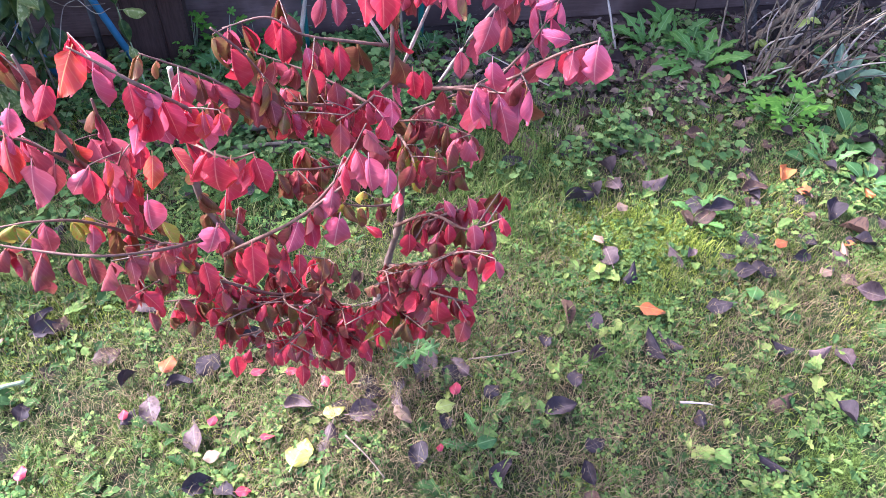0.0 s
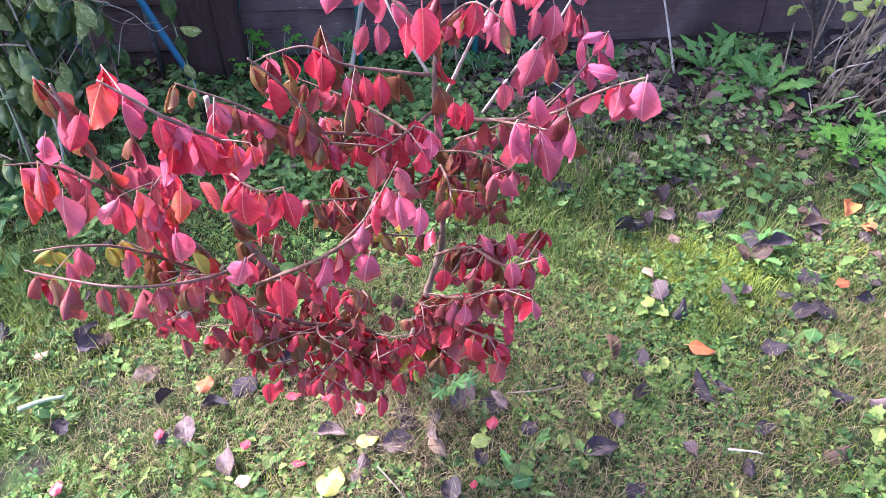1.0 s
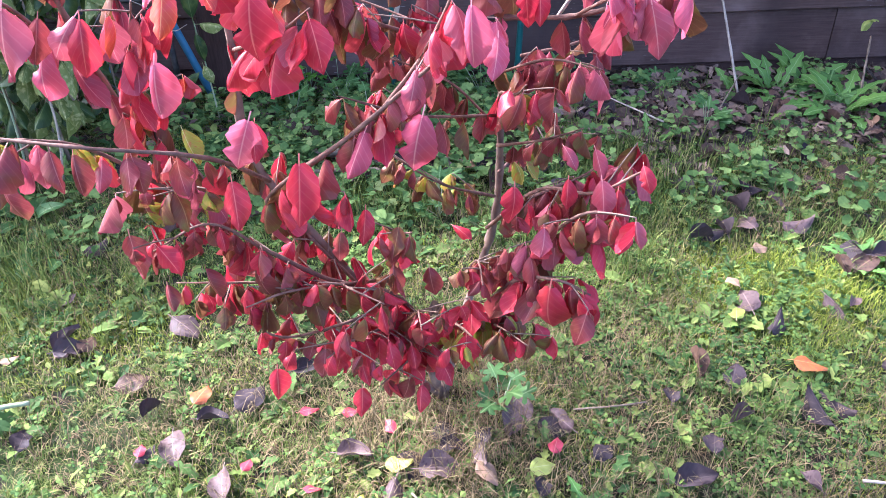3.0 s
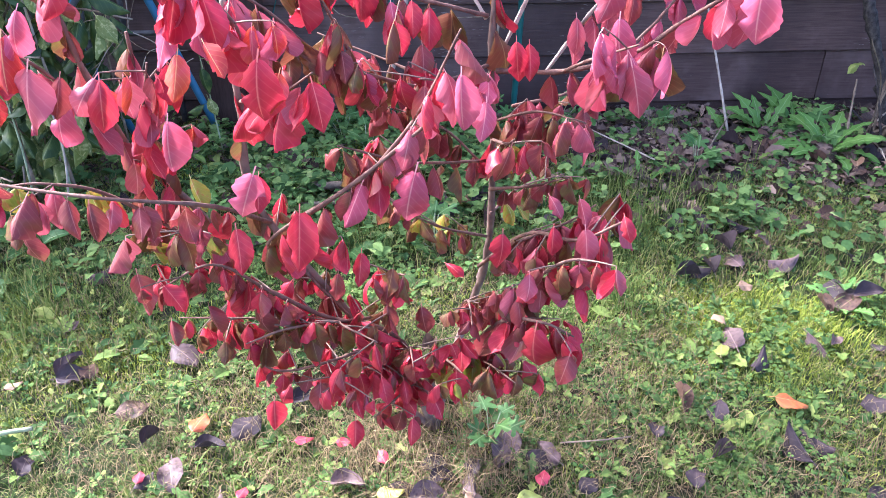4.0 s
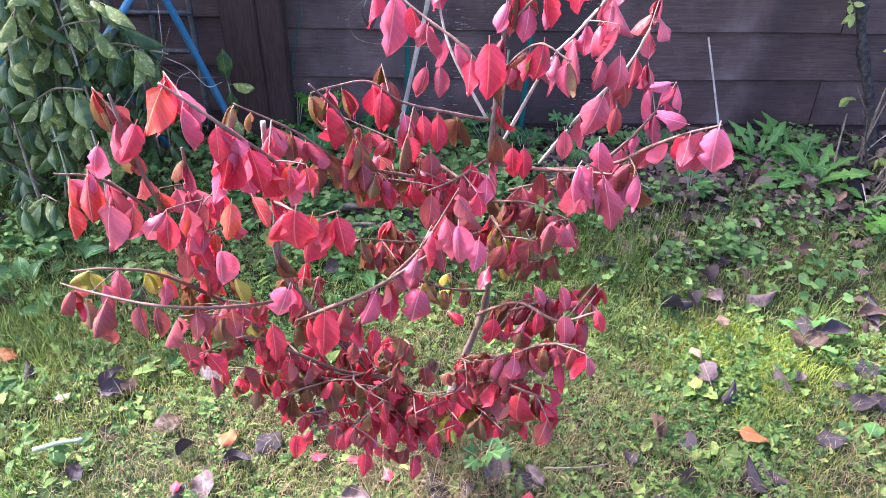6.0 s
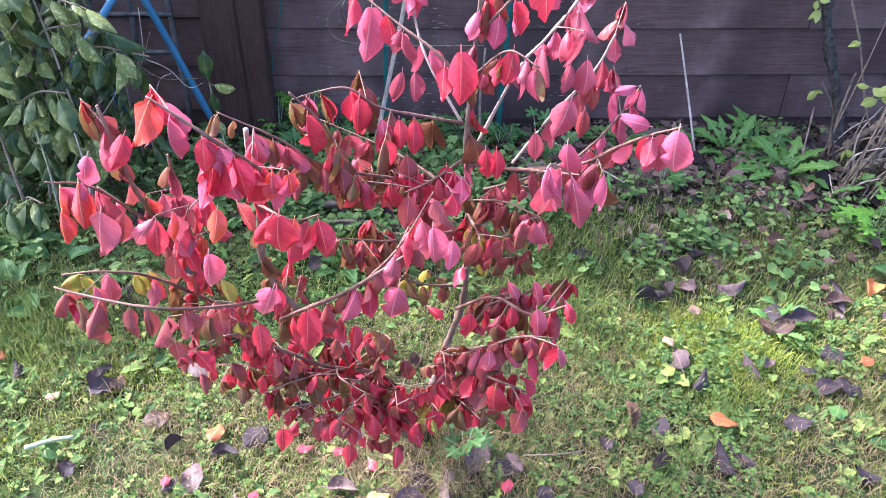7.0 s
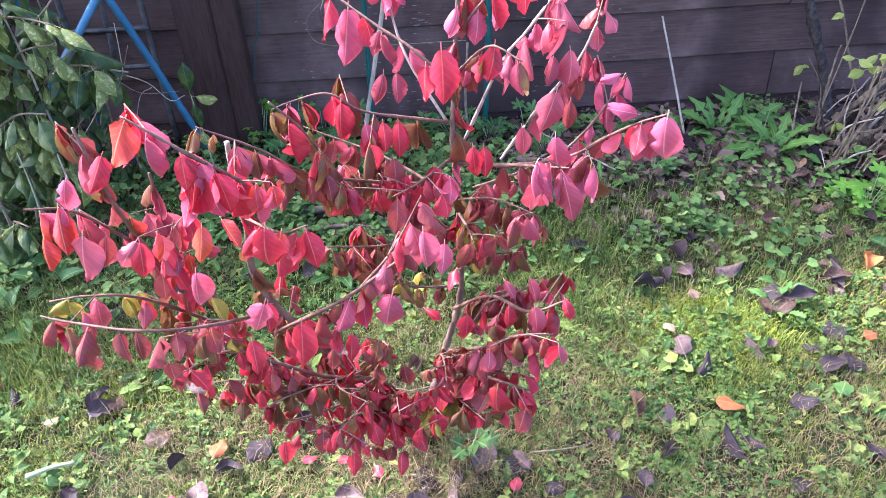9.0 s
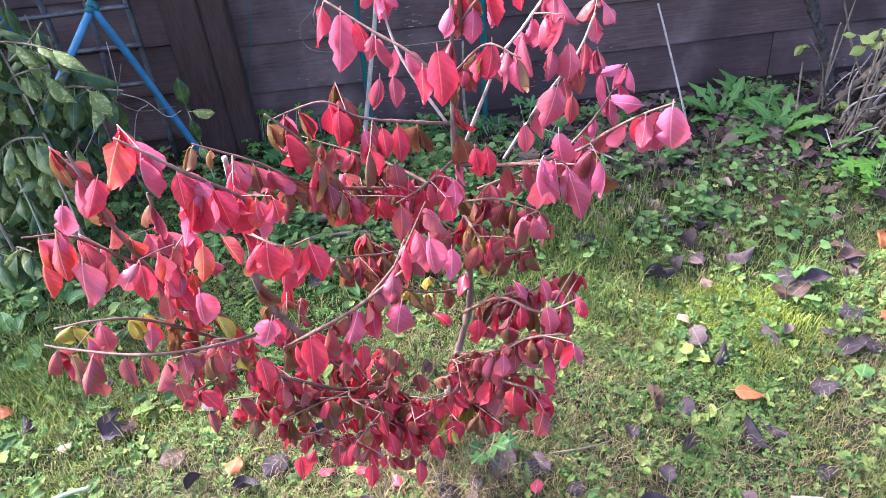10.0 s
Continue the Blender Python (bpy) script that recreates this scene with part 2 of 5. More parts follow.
def tube(line, r0, r1, sides=7, rough=0.12, knots=0.0, seed=0):
    """A tapered, slightly uneven round rod along a line."""
    r = random.Random(seed)
    verts, faces = [], []
    up = Vector((0.3, 0.2, 1)).normalized()
    n = len(line)
    for i, p in enumerate(line):
        t = (line[min(i + 1, n - 1)] - line[max(i - 1, 0)]).normalized()
        a = t.cross(up if abs(t.dot(up)) < 0.95 else Vector((1, 0, 0))).normalized()
        b = t.cross(a)
        rad = (r0 + (r1 - r0) * i / max(n - 1, 1)) * (1 + knots * (r.random() < 0.25))
        for s in range(sides):
            ang = 2 * math.pi * s / sides
            verts.append(p + (a * math.cos(ang) + b * math.sin(ang)) * rad * (1 + rough * (r.random() - 0.5) * 2))
    for i in range(n - 1):
        for s in range(sides):
            faces.append((i * sides + s, i * sides + (s + 1) % sides, (i + 1) * sides + (s + 1) % sides, (i + 1) * sides + s))
    faces.append(tuple(range(sides))[::-1])
    faces.append(tuple((n - 1) * sides + s for s in range(sides)))
    return verts, faces


def rod_mesh(name, points, r0, r1, mat, base=(0, 0, 0), sides=7, rough=0.1, knots=0.0, steps=5, seed=0):
    base = Vector(base)
    v, f = tube([p - base for p in curve_points(points, steps)], r0, r1, sides, rough, knots, seed)
    return mesh(name, v, f, mat)


def leaf_shape(wide, fold, curl, wavy, seed, rows=8, stalk=0.12, tip=0.9, teeth=0.0, bite=0.0, twist=0.0):
    """A leaf of length 1 along y from its stalk: oval with a short point, the halves folded down from the midrib, curling towards the tip."""
    r = random.Random(seed)
    verts, faces, uvs = [], [], []
    cols = (-1.0, -0.72, -0.36, 0.0, 0.36, 0.72, 1.0)
    ph, skew = r.random() * 6, r.uniform(-0.10, 0.10)
    gap_at, gap_side = r.uniform(0.35, 0.75), r.choice((-1.0, 1.0))
    for i in range(rows + 1):
        v = i / rows
        half = wide * (math.sin(math.pi * (0.02 + 0.98 * v) ** 0.90) ** 0.74) if v < 1 else 0.003
        half *= 1 - tip * 0.42 * (max(0, v - 0.62) / 0.38) ** 1.3
        bend = curl * v * v
        y = stalk + (1 - stalk) * v * (1 - 0.18 * abs(curl) * v)
        drift = skew * v * v
        for c in cols:
            rim = 1 + teeth * (0.35 * (i % 2) + 0.4 * (r.random() - 0.5)) * abs(c) ** 3
            if bite and c * gap_side > 0:
                rim *= 1 - min(0.5, bite * 4) * abs(c) * math.exp(-((v - gap_at) / 0.07) ** 2)
            x = c * half * rim
            z = -fold * half * (0.40 * abs(c) + 0.60 * abs(c) ** 2) - bend * 0.5 + wavy * c * c * math.sin(ph + v * 7 + c * 2) + twist * x * v
            verts.append((x * (1 - 0.16 * min(abs(fold), 1.5) * abs(c)) + drift, y, z))
            uvs.append((0.5 + c * 0.5, v))
    k = len(cols)
    for i in range(rows):
        for j in range(k - 1):
            a = i * k + j
            faces.append((a, a + 1, a + k + 1, a + k))
    s = len(verts)
    for x, y in ((-0.010, 0), (0.010, 0), (0.008, stalk + 0.03), (-0.008, stalk + 0.03)):
        verts.append((x, y, 0.004))
        uvs.append((0.5, 0.5))
    faces.append((s, s + 1, s + 2, s + 3))
    return verts, faces, uvs


def leaf_meshes(name, mat, shapes):
    return [mesh(name, v, f, mat, u) for v, f, u in shapes]


def aim(place, along, up, size, wide=1.0):
    """A pose whose y runs along a way, with z as near as may be to up."""
    y = Vector(along).normalized()
    z = (Vector(up) - y * y.dot(Vector(up)))
    z = z.normalized() if z.length > 1e-4 else y.orthogonal().normalized()
    x = y.cross(z)
    m = Matrix((x, y, z)).transposed().to_4x4()
    return Matrix.Translation(place) @ m @ Matrix.Diagonal((size * wide, size, size, 1))


def wave2(x, y, k=1.0, s=0.0):
    """A slow, smooth field from -1 to 1, for patches."""
    return (np.sin(k * (3.1 * x + 1.7 * y) + 1.3 + s) + np.sin(k * (-2.3 * x + 4.1 * y) + 0.4 + 2 * s) + np.sin(k * (5.2 * x - 3.3 * y) + 2.2 - s)) / 3


# ---- the ground ----
FENCE_AT, FENCE_TURN = Vector((0, 2.035, 0)), radians(10.4)
FU = Vector((math.cos(FENCE_TURN), math.sin(FENCE_TURN), 0))
FN = Vector((math.sin(FENCE_TURN), -math.cos(FENCE_TURN), 0))


def from_fence(x, y):
    return x * FN.x + (y - FENCE_AT.y) * FN.y


def ground_z(x, y):
    """Height of the soil: uneven, and sinking a little towards the fence."""
    s = np.clip((0.42 - from_fence(x, y)) / 0.4, 0, 1)
    near = np.clip(3 - np.hypot(x, y - 1) * 0.8, 0, 1)
    return near * (0.006 * wave2(x, y, 2.6) + 0.004 * wave2(x, y, 7.0, 1.0)) - 0.055 * s * s * (3 - 2 * s) - 0.026


def axis(lo, hi, step):
    out = list(np.arange(lo, hi + 1e-6, step))
    d, a, b = step, lo, hi
    while b < 90:
        d *= 1.7
        a, b = a - d, b + d
        out = [a] + out + [b]
    return np.array(out)


gx, gy = axis(-1.9, 1.9, 0.035), axis(-0.9, 2.7, 0.035)
GX, GY = np.meshgrid(gx, gy)
gv = np.stack([GX, GY, ground_z(GX, GY)], -1).reshape(-1, 3)
nx = len(gx)
gf = [(j * nx + i, j * nx + i + 1, (j + 1) * nx + i + 1, (j + 1) * nx + i) for j in range(len(gy) - 1) for i in range(nx - 1)]
tagged(new("ground", mesh("ground", gv.tolist(), gf, SOIL)), "mossy lawn soil with bare brown patches", "ground", kind="structure")


# ---- the fence ----
def plank(length, height, thick, lean, seed):
    """A sawn board along x with eased edges, its lower edge proud."""
    r = random.Random(seed)
    n = 14
    verts, faces = [], []
    prof = ((0, 0.003), (0.004, 0), (thick - 0.003, 0), (thick, 0.003), (thick * 0.72, height - 0.004), (thick * 0.58, height), (0, height))
    for i in range(n + 1):
        x = length * i / n
        wob = 0.0018 * math.sin(x * 3 + seed) + 0.0012 * (r.random() - 0.5)
        for d, z in prof:
            verts.append((x, -d - lean * (1 - z / height) * 0.5, z + wob))
    k = len(prof)
    for i in range(n):
        for j in range(k):
            faces.append((i * k + j, i * k + (j + 1) % k, (i + 1) * k + (j + 1) % k, (i + 1) * k + j))
    faces.append(tuple(range(k))[::-1])
    faces.append(tuple(n * k + j for j in range(k)))
    return mesh("plank", verts, faces, WOOD, smooth=False)


fence = thing("fence", FENCE_AT, "dark brown stained timber fence of overlapping horizontal boards", "fence")
fence.rotation_euler.z = FENCE_TURN
LINES = [-0.045 + 0.1375 * i for i in range(-1, 10)]
for i, z in enumerate(LINES):
    cuts = (-0.74, 0.80 - 0.02 * (i % 2), 3.4) if i in (1, 3, 5) else (-0.74, 3.4)
    for a, b in zip(cuts, cuts[1:]) if i < 9 else ():
        part("plank", plank(b - a - 0.003, 0.1345, 0.022, 0.012, i * 3 + int(b)), fence, m=Matrix.Translation((a, 0, z)))
    # the top two left rows are unseen, added to shade the lawn's left
    part("plank", plank(2.2 if i < 9 else 1.3, 0.1345, 0.022, 0.012, 50 + i), fence, m=Matrix.Translation((-2.95, 0.035, z + 0.012)))


def post(w, d, h, mat=WOOD):
    bm = bmesh.new()
    bmesh.ops.create_cube(bm, size=1, matrix=Matrix.Translation((w / 2, 0, h / 2)) @ Matrix.Diagonal((w, d, h, 1)))
    bmesh.ops.bevel(bm, geom=bm.edges[:], offset=0.004, segments=2, affect="EDGES")
    me = bpy.data.meshes.new("post")
    bm.to_mesh(me)
    bm.free()
    me.materials.append(mat)
    return me


# boards added behind the planks so that no light shows through the gaps
for a, b, d in ((-0.74, 3.4, 0.012), (-2.95, -0.75, 0.047)):
    part("backing", post(b - a, 0.012, 1.09), fence, "backing board added to block light behind the gaps", Matrix.Translation((a, d, -0.19)))
part("post", post(0.088, 0.10, 1.10, POSTWOOD), fence, m=Matrix.Translation((-0.815, -0.068, -0.15)))
part("post", post(0.062, 0.06, 1.08, POSTWOOD), fence, m=Matrix.Translation((-0.7265, -0.085, -0.15)))
part("rail", post(0.05, 0.05, 1.06), fence, m=Matrix.Translation((1.72, -0.055, -0.15)))


# ---- the red shrub ----
BASE = Vector((-0.085, 0.845, -0.01))
bush = thing("red_shrub", BASE, "spreading autumn shrub with drooping crimson and pink leaves on the lawn", "shrub")
SHAPES = [leaf_shape(w, f, c, wv, i, rows=14, teeth=0.18, bite=b, twist=t) for i, (w, f, c, wv, b, t) in enumerate((
    (0.255, 0.95, 0.60, 0.050, 0.0, 0.3), (0.27, 0.65, 0.40, 0.065, 0.10, -0.4), (0.25, 1.30, 0.95, 0.050, 0.0, 0.5), (0.265, 0.75, 1.05, 0.075, 0.14, 0.1),
    (0.24, 1.90, 0.60, 0.065, 0.06, -0.5), (0.26, 1.10, 1.40, 0.060, 0.0, 0.7), (0.275, 0.55, 0.60, 0.085, 0.0, -0.8), (0.245, 1.40, 0.2, 0.065, 0.16, 0.9),
    (0.22, 0.85, 0.80, 0.090, 0.0, 1.1), (0.23, 1.60, 1.10, 0.055, 0.12, -1.0)))]
LEAVES = {k: leaf_meshes("leaf", m, SHAPES) for k, m in BUSH.items()}


def hang(branch, place, size, azimuth, droop, tone, r, base, meshes=None, joined=None):
    """One leaf hung from a twig: azimuth 0 points to +x, 90 to the fence; droop 90 hangs straight down."""
    a, d = radians(azimuth), radians(droop)
    out = Vector((math.cos(a), math.sin(a), 0))
    along = out * math.cos(d) - Vector((0, 0, 1)) * math.sin(d)
    up = out * math.sin(d) + Vector((0, 0, 1)) * math.cos(d) + Vector((r.uniform(-0.6, 0.6), r.uniform(-0.6, 0.6), r.uniform(-0.1, 0.3)))
    pick, m = r.randrange(len(meshes or SHAPES)), aim(Vector(place) - base, along, up, size, r.uniform(0.95, 1.2) if size < 0.046 else r.uniform(0.85, 1.08))
    if joined is None:
        part("leaf", (meshes or LEAVES[tone])[pick], branch, m=m)
    else:
        joined.append((pick, m, tone))


def foliage(parent, joined):
    """Many leaves of one bough in one mesh."""
    verts, faces, uvs, which = [], [], [], []
    for pick, m, tone in joined:
        v, f, u = SHAPES[pick]
        o = len(verts)
        verts += [m @ Vector(p) for p in v]
        faces += [tuple(i + o for i in q) for q in f]
        uvs += u
        which += [list(BUSH).index(tone)] * len(f)
    me = mesh("foliage", verts, faces, PINK, uvs)
    for other in list(BUSH.values())[1:]:
        me.materials.append(other)
    me.polygons.foreach_set("material_index", which)
    tagged(part("foliage", me, parent), kind="stuff")


def branch(points, r0, r1, tones, gap=0.035, start=0.25, size=(0.036, 0.056), seed=0, mat=None, droop=(30, 88), pairs=0.86, side=0.0, single=True):
    """A twig of the shrub with leaves in drooping pairs at its nodes."""
    r = random.Random(seed * 17 + 5)
    gap, size = gap * (0.80 if single else 0.68), (size[0] * 0.80, size[1] * 0.98)
    r0, r1 = r0 * 0.60, r1 * 0.50
    joined = None if single else []
    line = curve_points(points, 7)
    ob = part("branch", rod_mesh("branch", points, r0, r1, mat or (BARK if r0 > 0.0045 else TWIG), BASE, 7, 0.14, 0.25, 7, seed), bush)
    total = sum((b - a).length for a, b in zip(line, line[1:]))
    at, want, flip = 0.0, total * start, 0
    for a, b in zip(line, line[1:]):
        step = (b - a).length
        while want <= at + step + 1e-6:
            p = a.lerp(b, (want - at) / step)
            t = (b - a).normalized()
            head = math.degrees(math.atan2(t.y, t.x))
            last = want > total - gap
            for hand in (1, -1):
                if r.random() > pairs:
                    continue
                turn = (35 if last else 75 if flip % 2 else 105) * hand
                az = head + turn + r.uniform(-28, 28)
                tone = tones[r.randrange(len(tones))]
                if tone == "o":
                    tone = r.choice("ossm")
                if not single and seed < 32 and tone == "c":
                    tone = r.choice("cccmb")
                hang(ob, p + Vector((0, 0, -r0 * 0.3)), r.uniform(*size), az, r.uniform(*droop), tone, r, BASE, joined=joined)
            if r.random() < side:
                az = radians(head + r.choice((-1, 1)) * r.uniform(40, 90))
                q = p + Vector((math.cos(az), math.sin(az), r.uniform(-0.1, 0.9))).normalized() * r.uniform(0.025, 0.065)
                part("twig", rod_mesh("twig", [p, p.lerp(q, 0.5) + Vector((0, 0, 0.001)), q], 0.0009, 0.0006, BARK, BASE, 5), ob)
                for k in range(2):
                    for hand in (1, -1):
                        hang(ob, p.lerp(q, 1 - 0.5 * k), r.uniform(*size) * 0.9, math.degrees(az) + hand * (30 + 50 * k) + r.uniform(-20, 20), r.uniform(*droop), tones[r.randrange(len(tones))], r, BASE, joined=joined)
            flip += 1
            want += gap * r.uniform(0.75, 1.3)
        at += step
    if joined:
        foliage(ob, joined)
    return ob


# main stem and the upper shoots
STEM = branch([BASE, (-0.07, 0.88, 0.07), (-0.046, 0.93, 0.15), (-0.022, 0.92, 0.27), (-0.02, 0.90, 0.43), (-0.026, 0.885, 0.576), (-0.02, 0.88, 0.717), (-0.012, 0.88, 0.86)], 0.011, 0.004, "cmpcb", 0.06, 0.55, (0.04, 0.06), 1, single=False, side=0.2)
branch([(-0.028, 0.88, 0.66), (-0.071, 0.89, 0.698), (-0.115, 0.91, 0.717), (-0.175, 0.94, 0.745)], 0.004, 0.0022, "ppsc", 0.045, 0.35, (0.05, 0.068), 2, side=0.2, pairs=0.6)
branch([(-0.033, 0.89, 0.60), (-0.081, 0.92, 0.664), (-0.104, 0.95, 0.708), (-0.12, 0.96, 0.80)], 0.0034, 0.0026, "psp", 0.06, 0.5, (0.045, 0.06), 3, PALE, side=0.2)
branch([(-0.024, 0.88, 0.72), (-0.006, 0.88, 0.743), (0.02, 0.88, 0.775), (0.05, 0.87, 0.81)], 0.0035, 0.002, "pcp", 0.04, 0.4, (0.045, 0.06), 4, side=0.2)
branch([(-0.034, 0.88, 0.64), (-0.014, 0.87, 0.684), (0.02, 0.85, 0.725), (0.057, 0.83, 0.717)], 0.0035, 0.0018, "cpmb", 0.035, 0.45, (0.042, 0.056), 5, side=0.2, single=False)
branch([(-0.016, 0.90, 0.56), (0.031, 0.92, 0.667), (0.061, 0.93, 0.706), (0.095, 0.94, 0.755), (0.11, 0.95, 0.80)], 0.0034, 0.0026, "spsp", 0.045, 0.5, (0.045, 0.06), 6, PALE, side=0.2, single=False)
branch([(0.035, 0.90, 0.54), (0.076, 0.92, 0.60), (0.125, 0.94, 0.662), (0.146, 0.95, 0.711)], 0.0034, 0.0026, "spms", 0.032, 0.25, (0.042, 0.06), 7, PALE, side=0.2)
branch([(-0.019, 0.88, 0.546), (0.053, 0.86, 0.559), (0.118, 0.83, 0.595), (0.156, 0.81, 0.636), (0.186, 0.79, 0.668), (0.216, 0.78, 0.687)], 0.005, 0.002, "psspcbm", 0.034, 0.2, (0.042, 0.062), 8, side=0.3, pairs=0.6)
branch([(0.053, 0.86, 0.559), (0.079, 0.80, 0.60), (0.112, 0.74, 0.64)], 0.003, 0.0018, "psps", 0.034, 0.35, (0.05, 0.066), 9, side=0.2, pairs=0.6)
branch([(0.10, 0.84, 0.58), (0.141, 0.86, 0.619), (0.171, 0.88, 0.66), (0.178, 0.88, 0.68)], 0.0028, 0.0018, "pps", 0.035, 0.3, (0.038, 0.05), 10, side=0.2, single=False)
branch([(0.0, 0.89, 0.50), (0.06, 0.93, 0.50), (0.13, 0.97, 0.52)], 0.0035, 0.0018, "bmbs", 0.035, 0.25, (0.04, 0.055), 11, single=False, side=0.2)
# the limbs towards the house side
LIMB = branch([BASE, (-0.12, 0.81, 0.14), (-0.19, 0.76, 0.30), (-0.250, 0.715, 0.46), (-0.253, 0.72, 0.56), (-0.255, 0.722, 0.62)], 0.009, 0.0060, "cmmb", 0.065, 0.4, (0.04, 0.055), 12, single=False, side=0.2)
part("stub", rod_mesh("stub", [(-0.255, 0.722, 0.615), (-0.2545, 0.722, 0.64), (-0.254, 0.723, 0.670)], 0.0034, 0.0030, PALE, BASE), LIMB, "pale bleached cut end")
branch([(-0.254, 0.72, 0.60), (-0.215, 0.65, 0.67), (-0.229, 0.585, 0.746), (-0.249, 0.58, 0.766), (-0.278, 0.58, 0.786)], 0.0038, 0.002, "cppco", 0.036, 0.3, (0.046, 0.062), 13, droop=(60, 88), side=0.3, pairs=0.6)
branch([BASE, (-0.18, 0.80, 0.13), (-0.295, 0.75, 0.304), (-0.314, 0.72, 0.434), (-0.353, 0.69, 0.518), (-0.367, 0.67, 0.604), (-0.371, 0.66, 0.661), (-0.376, 0.655, 0.725)], 0.009, 0.003, "cmobm", 0.05, 0.45, (0.04, 0.056), 14, side=0.3, single=False)
branch([(-0.335, 0.705, 0.45), (-0.338, 0.70, 0.563), (-0.339, 0.70, 0.642)], 0.004, 0.003, "cosb", 0.04, 0.3, (0.04, 0.055), 15, side=0.2, single=False)
branch([(-0.240, 0.722, 0.43), (-0.228, 0.58, 0.545), (-0.288, 0.525, 0.583), (-0.368, 0.53, 0.584), (-0.40, 0.535, 0.585)], 0.0035, 0.0016, "msmmc", 0.036, 0.35, (0.036, 0.05), 16, side=0.2, pairs=0.6)
branch([(-0.30, 0.735, 0.36), (-0.367, 0.66, 0.489), (-0.414, 0.63, 0.52), (-0.457, 0.62, 0.518)], 0.004, 0.0016, "ssclb", 0.034, 0.3, (0.04, 0.052), 17, side=0.3)
branch([(-0.36, 0.68, 0.55), (-0.39, 0.63, 0.64), (-0.42, 0.60, 0.665)], 0.003, 0.0016, "pocs", 0.03, 0.25, (0.045, 0.062), 18, side=0.2, pairs=0.6)
branch([(-0.215, 0.742, 0.36), (-0.212, 0.64, 0.465), (-0.119, 0.60, 0.561), (-0.054, 0.595, 0.625)], 0.0042, 0.003, "ccsmb", 0.04, 0.35, (0.042, 0.056), 19, side=0.3, single=False)
branch([(-0.10, 0.60, 0.575), (-0.06, 0.60, 0.633), (-0.029, 0.60, 0.70)], 0.0028, 0.0016, "csmb", 0.034, 0.2, (0.036, 0.05), 20, side=0.2)
branch([(-0.031, 0.88, 0.607), (-0.071, 0.86, 0.623), (-0.13, 0.84, 0.643), (-0.168, 0.83, 0.671), (-0.223, 0.83, 0.654)], 0.0038, 0.0018, "ccmmb", 0.036, 0.2, (0.044, 0.06), 21, side=0.3, pairs=0.95)
branch([(-0.027, 0.90, 0.495), (-0.128, 0.82, 0.555), (-0.181, 0.76, 0.605), (-0.217, 0.72, 0.663), (-0.273, 0.70, 0.702)], 0.0045, 0.0018, "mbbsc", 0.034, 0.2, (0.04, 0.055), 22, single=False, side=0.3)
branch([(-0.151, 0.80, 0.566), (-0.177, 0.75, 0.67), (-0.206, 0.74, 0.71)], 0.003, 0.002, "ocb", 0.035, 0.3, (0.045, 0.06), 23, side=0.2)
branch([(-0.05, 0.89, 0.50), (-0.13, 0.93, 0.52), (-0.24, 0.95, 0.55)], 0.004, 0.0016, "bmbs", 0.032, 0.2, (0.04, 0.052), 24, single=False, side=0.2)
branch([(-0.025, 0.90, 0.42), (-0.10, 0.80, 0.47), (-0.16, 0.72, 0.53)], 0.0035, 0.0016, "mbmc", 0.03, 0.25, (0.04, 0.052), 25, single=False, side=0.3)
branch([(-0.022, 0.90, 0.45), (0.0, 0.80, 0.50), (0.01, 0.72, 0.55)], 0.0035, 0.0016, "cmmbl", 0.028, 0.25, (0.04, 0.054), 26, side=0.3, single=False)
# the lower right boughs
branch([(-0.032, 0.91, 0.25), (0.028, 0.80, 0.387), (0.079, 0.72, 0.441), (0.123, 0.70, 0.484)], 0.005, 0.0018, "cscmb", 0.027, 0.25, (0.036, 0.05), 27, side=0.5, single=False)
branch([(-0.04, 0.90, 0.164), (0.021, 0.75, 0.339), (0.066, 0.67, 0.45), (0.108, 0.68, 0.445)], 0.005, 0.0018, "cmbcs", 0.026, 0.25, (0.036, 0.052), 28, side=0.5, single=False)
branch([(-0.067, 0.85, 0.10), (0.003, 0.72, 0.318), (0.048, 0.655, 0.385), (0.084, 0.66, 0.365)], 0.005, 0.0018, "cmcc", 0.026, 0.3, (0.038, 0.053), 29, side=0.5, single=False)
branch([(-0.02, 0.90, 0.343), (0.015, 0.99, 0.33), (0.075, 1.05, 0.32)], 0.0035, 0.0015, "bbml", 0.032, 0.25, (0.035, 0.048), 30, single=False, side=0.2)
branch([(0.02, 0.78, 0.39), (0.07, 0.78, 0.42), (0.10, 0.79, 0.44)], 0.0025, 0.0014, "cmm", 0.024, 0.2, (0.035, 0.048), 31, single=False, side=0.5)
# the low, dense skirt
branch([(-0.075, 0.84, 0.06), (-0.116, 0.74, 0.267), (-0.18, 0.69, 0.333), (-0.227, 0.66, 0.389), (-0.267, 0.63, 0.442), (-0.323, 0.62, 0.413)], 0.006, 0.0016, "mccmc", 0.027, 0.3, (0.030, 0.046), 32, single=False, side=0.6)
branch([(-0.116, 0.74, 0.267), (-0.173, 0.70, 0.262), (-0.229, 0.67, 0.263), (-0.258, 0.66, 0.284)], 0.004, 0.0015, "ccmcb", 0.024, 0.15, (0.029, 0.045), 33, single=False, side=0.6)
branch([(-0.077, 0.81, 0.13), (-0.118, 0.74, 0.205), (-0.158, 0.70, 0.235), (-0.172, 0.68, 0.232)], 0.004, 0.0015, "ccpcm", 0.022, 0.3, (0.029, 0.045), 34, single=False, side=0.6)
